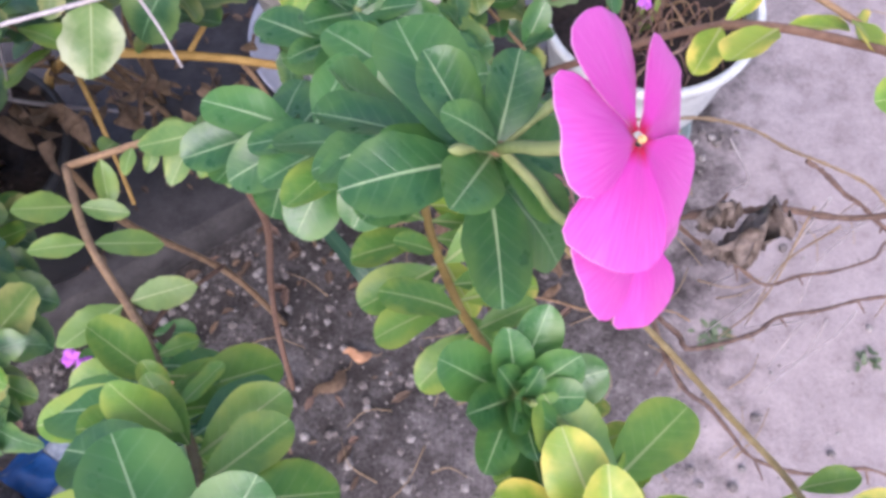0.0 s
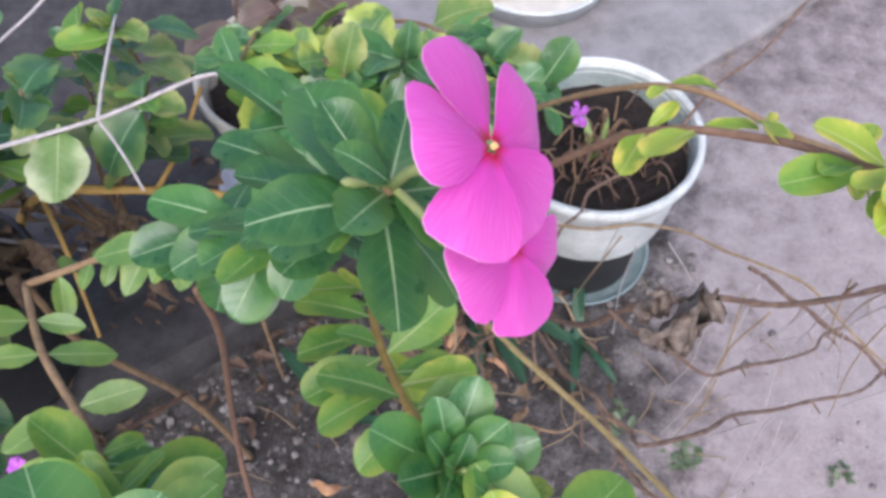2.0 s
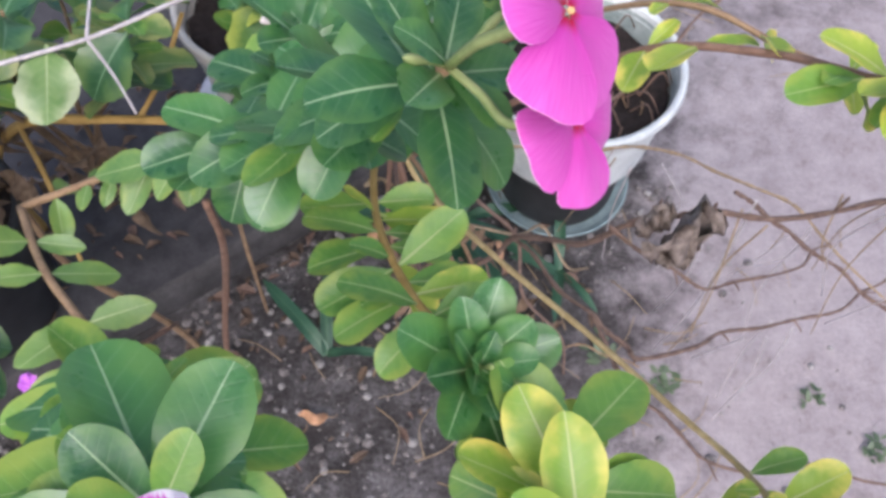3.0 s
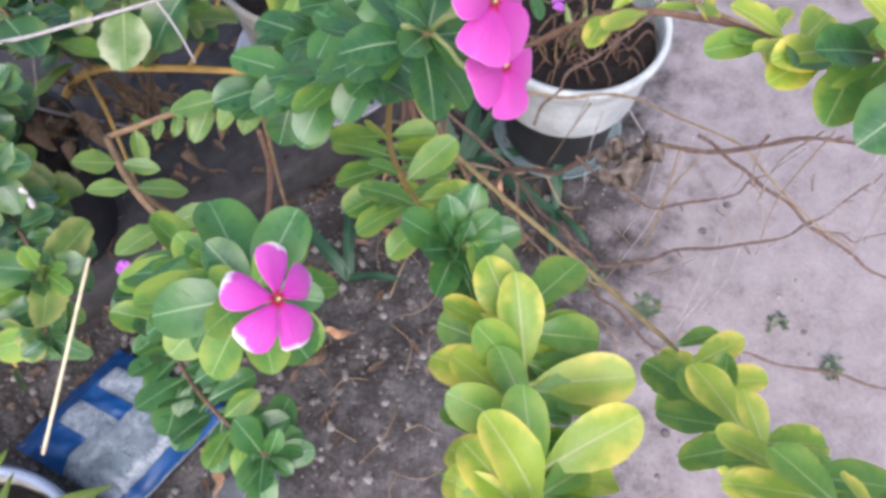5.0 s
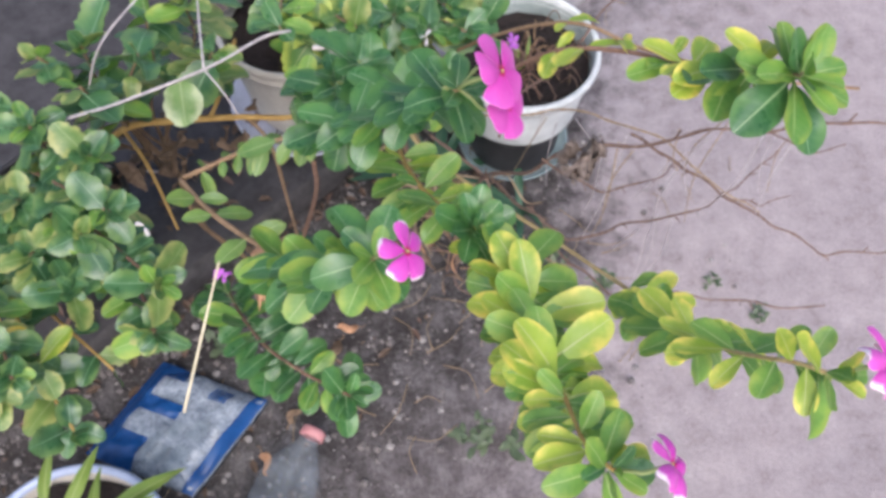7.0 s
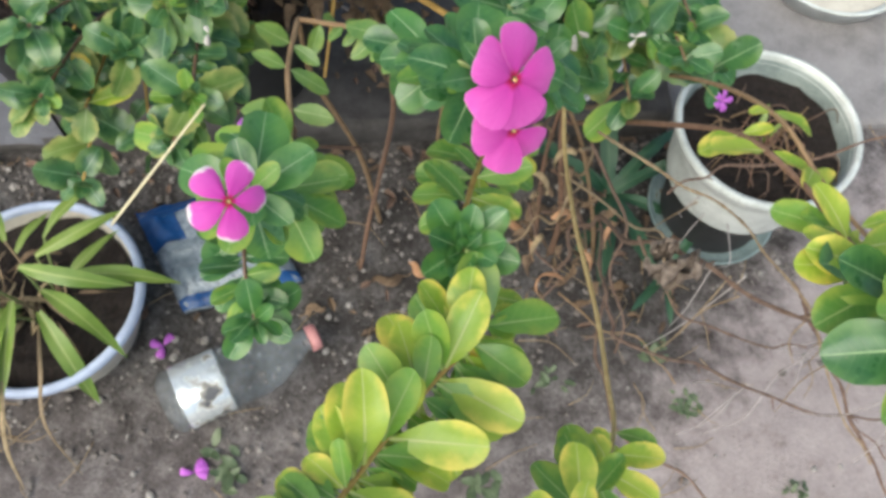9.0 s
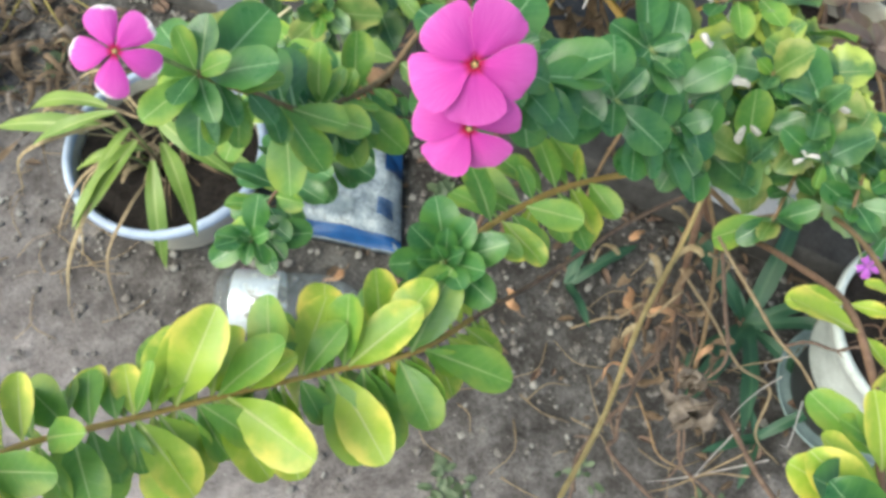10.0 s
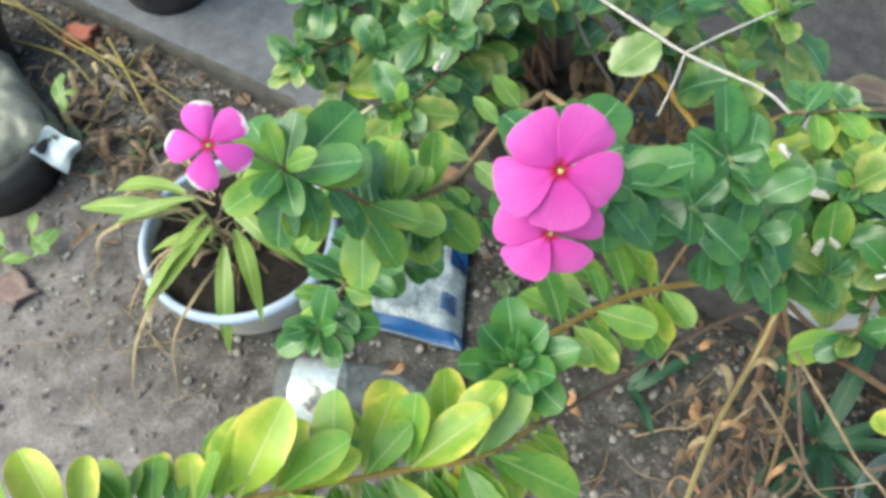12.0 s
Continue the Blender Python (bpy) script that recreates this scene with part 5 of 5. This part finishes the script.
def pot_grass():
    """Broad bamboo-like blades on thin stalks, half of them withered and hanging over the rim."""
    rng = random.Random(8)
    c = Vector((-0.468, 0.038, 0.095))
    root = thing("pot_plant", c, "half-dry grassy plant with pale green blades in a pot", "plant")
    tufts = ((-55, 0.03, 0.09, 0.13), (0, 0.04, 0.10, 0.13), (16, 0.02, 0.13, 0.12), (35, 0.05, 0.08, 0.13), (62, 0.03, 0.11, 0.11), (95, 0.05, 0.09, 0.10),
             (150, 0.05, 0.08, 0.10), (228, 0.05, 0.10, 0.13), (243, 0.06, 0.08, 0.15), (256, 0.03, 0.12, 0.12), (300, 0.05, 0.09, 0.11))
    for k, (turn, far, high, size) in enumerate(tufts):
        out = Vector((math.cos(radians(turn)), math.sin(radians(turn)), 0))
        foot = c + out * far * 0.5
        top = foot + out * far * 0.6 + Vector((0, 0, high))
        stem(root, [foot - Vector((0, 0, 0.01)), foot.lerp(top, 0.5) + Vector((0.004, 0, 0.01)), top], 0.0020, 0.0013, rng.choice([M_STRAW, M_STEM]), k)
        place(L_BLADE[k % 5], "blade", root, basis(top, out + Vector((0, 0, rng.uniform(-0.1, 0.3))), Vector((rng.uniform(-.3, .3), rng.uniform(-.3, .3), 1)), size, rng.uniform(-0.4, 0.4)))
        if k % 3 == 0:
            side = Matrix.Rotation(rng.choice((-1, 1)) * 0.9, 3, "Z") @ out
            place(L_BLADE[(k + 2) % 5], "blade", root, basis(foot.lerp(top, 0.7), side + Vector((0, 0, 0.3)), Vector((0, 0, 1)), size * 0.7))
    # one blade droops over the rim, withered ones hang outside it
    place(L_BLADE[1], "blade", root, basis(c + Vector((0.045, -0.02, 0.075)), (0.75, -0.35, -0.35), (0.3, 0.0, 1), 0.14))
    for k in range(10):
        a = 3.5 + 0.21 * k + rng.uniform(-0.25, 0.25)
        out = Vector((math.cos(a), math.sin(a), 0))
        p = c + out * rng.uniform(0.02, 0.06) + Vector((0, 0, rng.uniform(0.03, 0.1)))
        q = c + out * rng.uniform(0.145, 0.19) + Vector((0, 0, rng.uniform(0.0, 0.04)))
        side = Vector((-out.y, out.x, 0)) * rng.uniform(-0.02, 0.02)
        end = q + out * rng.uniform(0.01, 0.05) + side - Vector((0, 0, rng.uniform(0.04, 0.085)))
        pts = [p, p.lerp(q, 0.55) + Vector((0, 0, 0.03)) + side, q, end]
        part("dry_blade", ribbon(smooth_line(pts, 5), rng.uniform(0.003, 0.010), rng), rng.choice([M_BLADE_DRY, M_BLADE_DRY, M_STRAW]), root, "limp dry tan blade")
    # dry straw matted over the soil inside the pot
    for k in range(20):
        a, turn = rng.uniform(0, 6.28), rng.uniform(0, 6.28)
        p = c + Vector((math.cos(a), math.sin(a), 0)) * rng.uniform(0.01, 0.06) + Vector((0, 0, 0.016))
        e = Vector((math.cos(turn), math.sin(turn), 0)) * rng.uniform(0.015, 0.035)
        pts = [p - e, p - e * 0.2 + Vector((0, 0, rng.uniform(0.006, 0.03))), p + e * 0.5 + Vector((0.003, 0.002, 0.012)), p + e]
        part("dry_blade", ribbon(smooth_line(pts, 4), rng.uniform(0.003, 0.008), rng), rng.choice([M_BLADE_DRY, M_STRAW, M_DRY]), root, "limp dry tan blade")
    for k in range(9):
        a = rng.uniform(0, 6.28)
        d = Vector((math.cos(a), math.sin(a), rng.uniform(0.0, 0.5)))
        place(rng.choice(L_BLADE_DRY), "dry_blade", root, basis(c + Vector((math.cos(a), math.sin(a), 0)) * rng.uniform(0.01, 0.06) + Vector((0, 0, 0.012)), d, Vector((0, 0, 1)), rng.uniform(0.04, 0.08)), "dry tan blade")
    return root


pot_grass()


def strap_plant(at, n, seed, length):
    rng = random.Random(seed)
    root = thing("strap_plant", at, "dark green strap-leaved plant low on the soil", "plant", "strap plants")
    for k in range(n):
        a = rng.uniform(0, 6.28)
        d = Vector((math.cos(a), math.sin(a), rng.uniform(0.25, 1.0)))
        place(rng.choice(L_STRAP), "leaf", root, basis(at, d, Vector((0, 0, 1)) - d * 0.2, length * rng.uniform(0.7, 1.15)))
    return root


strap_plant((0.08, 0.62, 0.0), 9, 1, 0.17)
strap_plant((-0.085, 0.44, 0.0), 3, 2, 0.12)
strap_plant((0.21, 0.54, 0.0), 4, 3, 0.10)


def weed(at, n, seed, length, kinds):
    rng = random.Random(seed)
    root = thing("weed", at, "small green weed growing in the earth", "weed", "weeds")
    for k in range(n):
        a = rng.uniform(0, 6.28)
        d = Vector((math.cos(a), math.sin(a), rng.uniform(0.1, 0.8)))
        p = Vector(at) + Vector((rng.uniform(-1, 1), rng.uniform(-1, 1), 0)) * length * 0.9
        place(pick(rng, kinds), "leaf", root, basis(p, d, Vector((0, 0, 1)), length * rng.uniform(0.6, 1.2)))
    return root


for k, (x, y, n, s) in enumerate(((0.491, 0.361, 12, 0.014), (0.549, 0.291, 14, 0.016), (0.319, 0.385, 14, 0.015), (0.066, 0.164, 14, 0.028), (0.13, 0.15, 8, 0.03),
                                  (0.14, 0.311, 7, 0.022), (0.24, 0.43, 9, 0.022), (0.31, 0.382, 8, 0.018), (-0.175, -0.013, 8, 0.035), (-0.78, -0.05, 10, 0.035), (-0.3, 0.36, 8, 0.03), (-0.80, -0.16, 6, 0.04))):
    weed((x, y, 0.0), int(n * 1.6), 200 + k, s * 0.85, [(L_WEED, 1)])


for p, turn, size in (((-0.672, -0.245, 0.0), 0.4, 0.050), ((-0.632, -0.250, 0.0), 2.2, 0.056), ((-0.668, -0.285, 0.0), 3.4, 0.040)):
    sprout = thing("weed", p, "pale green sprout with broad leaves in bare earth", "weed", "weeds")
    stem(sprout, [Vector(p) - Vector((0, 0, 0.004)), Vector(p) + Vector((0.002, 0, 0.012)), Vector(p) + Vector((0.003, 0.002, 0.022))], 0.0012, 0.0009, M_STEM, 5)
    for k in range(2):
        a = turn + k * 2.3
        place(L_OVAL[k], "leaf", sprout, basis(Vector(p) + Vector((0.003, 0.002, 0.021)), (math.cos(a), math.sin(a), 0.25), (0.1, 0, 1), size * (1 - 0.25 * k)))


def fallen_flower(at, seed):
    rng = random.Random(seed)
    root = thing("fallen_flower", at, "wilted purple flower lying on the earth", "flower", "fallen flowers")
    for k in range(4):
        a = rng.uniform(0, 6.28)
        place(FALLEN[k % 2], "petal", root, basis(Vector(at) + Vector((0, 0, 0.003)), (math.cos(a), math.sin(a), 0.5), (rng.uniform(-1, 1), rng.uniform(-1, 1), 1), 0.018))
    return root


for k, p in enumerate(((-0.34, 0.08, 0.0), (-0.2, -0.034, 0.0))):
    fallen_flower(p, k)


def fallen_leaf(at, size, seed, mat, label):
    """A dead leaf curled on the earth: a twisted strip with a short stalk."""
    rng = random.Random(seed)
    root = thing("fallen_leaf", at, label, "leaf", "fallen leaves")
    c, a = Vector(at), rng.uniform(0, 6.28)
    e = Vector((math.cos(a), math.sin(a), 0)) * size
    side = Vector((-e.y, e.x, 0))
    pts = [c - e * 0.5, c - e * 0.1 + side * 0.25 + Vector((0, 0, size * 0.3)), c + e * 0.3 - side * 0.1 + Vector((0, 0, size * 0.12)), c + e * 0.55 + Vector((0, 0, size * 0.25))]
    part("blade", ribbon(smooth_line(pts, 4), size * 0.42, rng), mat, root)
    part("stalk", tube(smooth_line([c - e * 0.5, c - e * 0.75 + side * 0.1, c - e * 0.95], 3), 0.0008, 0.0006, 5), M_TWIG, root)
    return root


for k, (p, size) in enumerate((((-0.236, 0.157, 0.03), 0.032), ((-0.131, 0.323, 0.006), 0.04), ((-0.10, 0.36, 0.006), 0.03), ((0.01, 0.53, 0.01), 0.045), ((-0.02, 0.50, 0.008), 0.035), ((-0.19, 0.23, 0.006), 0.026), ((-0.62, 0.05, 0.006), 0.04), ((-0.70, 0.12, 0.006), 0.045))):
    fallen_leaf(p, size, 500 + k, (M_TAN_LEAF, M_DRY)[k % 2], ("curled tan dead leaf lying on soil", "curled brown dead leaf lying on soil")[k % 2])


def pebble_mesh(seed):
    rng = random.Random(seed)
    bm = bmesh.new()
    bmesh.ops.create_icosphere(bm, subdivisions=1, radius=1.0)
    for v in bm.verts:
        v.co *= 1 + 0.35 * noise.noise(v.co * 1.3 + Vector((seed * 3.1, 0, 0)))
        v.co.z *= 0.6
    me = bpy.data.meshes.new("pebble")
    bm.to_mesh(me)
    bm.free()
    return me


def gravel(n, seed):
    """Small stones and crumbs of earth strewn over the soil."""
    rng = random.Random(seed)
    src = []
    for k in range(5):
        me = pebble_mesh(k)
        src.append((np.array([v.co[:] for v in me.vertices]), [tuple(p.vertices) for p in me.polygons]))
        bpy.data.meshes.remove(me)
    verts, faces, mats = [], [], []
    for k in range(n):
        along, front = rng.uniform(-0.9, 1.1), rng.random() ** 1.5 * 0.62
        if (along > 0.7 and front > 0.25 or along > 0.45 and front > 0.4) and rng.random() < 0.85:
            continue
        p = EDGE_O + EDGE_D * along - EDGE_N * (0.015 + front)
        v, f = src[k % 5]
        s = 0.0014 + 0.0055 * rng.random() ** 4
        a = rng.uniform(0, 6.28)
        ca, sa = math.cos(a) * s, math.sin(a) * s
        base = len(verts)
        for x, y, z in v:
            verts.append((p.x + ca * x - sa * y, p.y + sa * x + ca * y, z * s + 0.0005))
        mi = 0 if rng.random() < 0.26 else 1
        for q in f:
            faces.append(tuple(i + base for i in q))
            mats.append(mi)
    me = bpy.data.meshes.new("gravel")
    me.from_pydata(verts, [], faces)
    me.materials.append(M_STONE)
    me.materials.append(M_CRUMB)
    me.polygons.foreach_set("material_index", mats)
    return tagged(new("gravel", me), "scattered grey pebbles and crumbs of soil", "gravel", kind="stuff")


M_CRUMB = mottled("soil_crumb", (0.08, 0.07, 0.066), (0.24, 0.215, 0.205), 200.0, 0.95)
gravel(6200, 4)


def straw_litter(n, seed):
    """Dry straws and rootlets lying on the earth."""
    rng = random.Random(seed)
    bm = bmesh.new()
    spots = [(0.14, 0.47, 0.10), (0.34, 0.44, 0.10), (-0.55, -0.14, 0.10), (-0.62, 0.1, 0.1), (0.05, 0.42, 0.12), (0.42, 1.0, 0.12), (-0.1, 0.2, 0.14), (-0.45, -0.16, 0.06), (-0.75, 0.05, 0.12), (-0.82, -0.02, 0.09), (-0.82, -0.02, 0.07), (-0.7, -0.08, 0.08)]
    for k in range(n):
        x, y, s = rng.choice(spots)
        p = Vector((rng.gauss(x, s), rng.gauss(y, s), 0.002))
        a = rng.uniform(0, 6.28)
        L = rng.uniform(0.02, 0.09)
        d = Vector((math.cos(a), math.sin(a), 0)) * L
        sd = Vector((-d.y, d.x, 0)) * rng.uniform(-0.25, 0.25)
        tube(smooth_line([p, p + d * 0.5 + sd + Vector((0, 0, rng.uniform(0.001, 0.01))), p + d], 3), 0.0009, 0.0005, 4, bm=bm)
    ob = part("straw", bm, M_STRAW, None)
    return tagged(ob, "dry straws and rootlets lying on the earth", "straw", kind="stuff")


straw_litter(190, 6)


def leaf_litter(n, seed):
    """Crumbled dead leaves along the plinth's foot and round the pots."""
    rng = random.Random(seed)
    verts, faces, mats = [], [], []
    for k in range(n):
        along, front = rng.uniform(-0.75, 0.95), 0.012 + 0.34 * rng.random() ** 2
        p = EDGE_O + EDGE_D * along - EDGE_N * front + Vector((0, 0, rng.uniform(0.002, 0.008)))
        if k % 3 == 0:
            p = EDGE_O + EDGE_D * (0.15 + 0.62 * rng.random()) + EDGE_N * rng.uniform(0.02, 0.3) + Vector((0, 0, SLAB_H + rng.uniform(0.004, 0.009)))
        a, L, w = rng.uniform(0, 6.28), rng.uniform(0.006, 0.03), rng.uniform(0.25, 0.6)
        d, e = Vector((math.cos(a), math.sin(a), 0)) * L, Vector((-math.sin(a), math.cos(a), 0)) * L * w * 0.5
        up = Vector((0, 0, L * rng.uniform(0.1, 0.45)))
        base = len(verts)
        verts += [p - d * 0.5, p - d * 0.1 + e + up, p + d * 0.3 + e * 0.7 + up * 0.6, p + d * 0.5, p + d * 0.25 - e * 0.8 + up * 0.9, p - d * 0.2 - e + up * 0.4, p + up * 0.1]
        mi = rng.choice((0, 1, 1, 1, 1, 2, 2))
        for i in range(6):
            faces.append((base + i, base + (i + 1) % 6, base + 6))
            mats.append(mi)
    me = bpy.data.meshes.new("leaf_litter")
    me.from_pydata([v[:] for v in verts], [], faces)
    for m in (M_DRY, M_LITTER, M_DEAD):
        me.materials.append(m)
    me.polygons.foreach_set("material_index", mats)
    return tagged(new("leaf_litter", me), "crumbled brown dead leaves along the plinth", "leaf litter", kind="stuff")


leaf_litter(520, 12)


def bucket_roots():
    rng = random.Random(17)
    root = thing("dry_roots", (0.224, 0.676, 0.205), "tangle of dry brown roots and stalks in a bucket", "roots")
    for k in range(80):
        a = rng.uniform(0, 6.28)
        p = Vector((0.235, 0.670, 0.209)) + Vector((math.cos(a), math.sin(a), 0)) * rng.uniform(0, 0.075)
        d = Vector((rng.uniform(-1, 1), rng.uniform(-1, 1), 0)) * 0.04
        stem(root, [p, p + d * 0.5 + Vector((0, 0, rng.uniform(0.01, 0.035))), p + d], 0.0013, 0.0007, rng.choice([M_DEAD, M_DEAD, M_RED, M_TWIG]), k, 0.1, "root")
    for k in range(2):
        a = rng.uniform(0, 6.28)
        place(rng.choice(L_BLADE), "blade", root, basis((0.215, 0.665, 0.2), (math.cos(a) * 0.5, math.sin(a) * 0.5, 1), (0.3, -1, 0.4), 0.06))
    return root


bucket_roots()


def grow_bag(at, r, height):
    """A grey plastic bag, crumpled and open over a black pot, with a torn foil piece."""
    root = thing("grow_bag", at, "crumpled grey plastic bag slumped over a black pot", "bag")
    c = Vector(at)
    part("inner_pot", lathe([(0.003, 0.0), (r * 0.9, 0.0), (r * 1.0, height * 0.7), (r * 0.8, height * 0.72)], 40, None, at), M_POT_BLACK, root, "black plastic pot inside the bag")
    bm = bmesh.new()
    n, rows = 30, []
    for j in range(n + 1):
        row = []
        for i in range(n + 1):
            u, v = i / n * 2 - 1, j / n * 2 - 1
            q = Vector((u * 1.3, v * 1.3, 2.0))
            edge = max(abs(u), abs(v))
            crease = 1 - abs(noise.noise(q * 1.5)) * 2.2
            fine = 1 - abs(noise.noise(q * 3.4 + Vector((5, 2, 0)))) * 2
            z = height * (1.0 - 0.5 * edge ** 8) + 0.010 * crease + 0.004 * fine
            x = u * r * 1.25 * (1 + 0.10 * noise.noise(q * 1.2 + Vector((9, 0, 0))))
            y = v * r * 1.05 * (1 + 0.10 * noise.noise(q * 1.2 + Vector((0, 9, 0))))
            row.append(bm.verts.new(c + Matrix.Rotation(0.25, 3, "Z") @ Vector((x - 0.055, y + 0.005, 0)) + Vector((0, 0, z - 0.02))))
        rows.append(row)
    for a, b in zip(rows, rows[1:]):
        for k in range(n):
            bm.faces.new((a[k], a[k + 1], b[k + 1], b[k]))
    geo = bmesh.ops.extrude_face_region(bm, geom=bm.faces[:])
    bmesh.ops.translate(bm, vec=(0, 0, -0.004), verts=[g for g in geo["geom"] if isinstance(g, bmesh.types.BMVert)])
    part("bag", bm, M_BAG, root)
    bm = bmesh.new()
    bmesh.ops.create_grid(bm, x_segments=8, y_segments=8, size=0.026)
    for v in bm.verts:
        v.co.z += 0.022 * noise.noise(v.co * 40)
        v.co.x += 0.012 * noise.noise(v.co * 30 + Vector((2, 0, 0)))
    bmesh.ops.transform(bm, matrix=Matrix.Translation((at[0] + 0.058, at[1] + 0.097, height * 0.60)) @ Matrix.Rotation(0.5, 4, "Y") @ Matrix.Rotation(-0.5, 4, "X") @ Matrix.Rotation(0.7, 4, "Z"), verts=bm.verts)
    part("foil_piece", bm, M_FOIL, root, "shiny torn foil piece")
    return root


grow_bag((-0.825, -0.262, 0.0), 0.098, 0.115)


def dry_stalks():
    root = thing("dry_stalks", (-0.85, 0.0, 0.0), "long dry yellowish stalks lying beside the plinth", "stalks")
    lines = STALKS
    for k, l in enumerate(lines):
        stem(root, l, 0.0028, 0.0014, M_STALK, k, 0.15, "stalk")
    rng = random.Random(3)
    for k in range(26):
        p = Vector((rng.uniform(-1.0, -0.66), rng.uniform(-0.12, 0.06), 0.015))
        a = rng.uniform(0, 6.28)
        place(rng.choice(L_BLADE_DRY), "dry_blade", root, basis(p, (math.cos(a), math.sin(a), 0.2), (0, 0, 1), rng.uniform(0.06, 0.13)), "dry tan blade")
    # tangle of limp brown strips over the stalks' foot
    for k in range(46):
        c = Vector((rng.uniform(-1.0, -0.70), 0, 0))
        c.y = -0.14 + (c.x + 1.0) * 0.25 + rng.uniform(-0.07, 0.09)
        a = rng.uniform(0, 6.28)
        e = Vector((math.cos(a), math.sin(a), 0)) * rng.uniform(0.015, 0.04)
        up = rng.uniform(0.012, 0.04)
        pts = [c - e + Vector((0, 0, 0.004)), c - e * 0.3 + Vector((0, 0, up)), c + e * 0.4 + Vector((0.006, 0.004, up * 0.8)), c + e + Vector((0, 0, 0.006))]
        part("dry_leaf", ribbon(smooth_line(pts, 4), rng.uniform(0.005, 0.014), rng), rng.choice([M_DRY, M_BLADE_DRY, M_DRY_GREY, M_LITTER]), root, "limp brown dry leaf")
    return root


def low_sprig(at):
    """A short upright sprig with a few olive-green leaves."""
    root = thing("weed", at, "short sprig with olive-green leaves among dry stalks", "weed")
    b = Vector(at)
    top = b + Vector((0.03, 0.01, 0.10))
    stem(root, [b, b + Vector((0.004, 0.006, 0.05)), top], 0.0018, 0.0011, M_STEM, 5)
    for f, d, size in ((1.0, (0.9, -0.1, -0.25), 0.045), (0.95, (0.3, 0.5, 0.3), 0.022), (0.6, (0.85, -0.3, -0.5), 0.036), (0.7, (-0.6, 0.3, 0.3), 0.024), (0.45, (-0.3, -0.6, 0.4), 0.02), (0.5, (0.2, 0.8, 0.2), 0.022)):
        place(OV[int(f * 10) % len(OV)], "leaf", root, basis(b.lerp(top, f), d, (0.2, 0.1, 1), size, 0.2))
    return root


low_sprig((-0.91, -0.142, 0.0))


M_STALK = mottled("stalk_yellow", (0.17, 0.135, 0.04), (0.36, 0.29, 0.10), 60.0, 0.75)
STALKS = [[(-1.223, -0.223, 0.02), (-1.123, -0.149, 0.035), (-1.012, -0.082, 0.02), (-0.895, -0.012, 0.028), (-0.79, 0.051, 0.012)],
          [(-1.204, -0.185, 0.03), (-1.057, -0.122, 0.025), (-0.95, -0.06, 0.03), (-0.87, -0.05, 0.012)],
          [(-1.02, -0.045, 0.02), (-0.906, -0.033, 0.036), (-0.835, -0.027, 0.03), (-0.784, -0.017, 0.01)],
          [(-1.10, -0.20, 0.012), (-1.0, -0.12, 0.03), (-0.92, -0.09, 0.012)],
          [(-0.97, -0.01, 0.012), (-0.90, -0.06, 0.025), (-0.84, -0.13, 0.01)]]
dry_stalks()


M_BRICK_BRIGHT = mottled("brick_orange", (0.24, 0.07, 0.05), (0.40, 0.15, 0.11), 70.0, 0.9)


def brick_piece(at, turn, size, label, mat):
    root = thing("brick_fragment", at, label, "brick", "brick fragments")
    bm = bmesh.new()
    bmesh.ops.create_cube(bm, size=1.0)
    bmesh.ops.subdivide_edges(bm, edges=bm.edges[:], cuts=3, use_grid_fill=True)
    for v in bm.verts:
        v.co += Vector((noise.noise(v.co * 3), noise.noise(v.co * 3 + Vector((5, 0, 0))), noise.noise(v.co * 3 + Vector((0, 5, 0))))) * 0.3
    bmesh.ops.transform(bm, matrix=Matrix.Translation(at) @ Matrix.Rotation(turn, 4, "Z") @ Matrix.Diagonal((*size, 1)), verts=bm.verts)
    part("brick", bm, mat, root)
    return root


brick_piece((-0.60, -0.287, 0.001), 0.4, (0.055, 0.04, 0.016), "broken red brick piece half sunk in earth", M_BRICK)
brick_piece((-1.06, -0.088, 0.006), 1.1, (0.05, 0.035, 0.03), "broken orange-red brick piece beside the plinth", M_BRICK_BRIGHT)
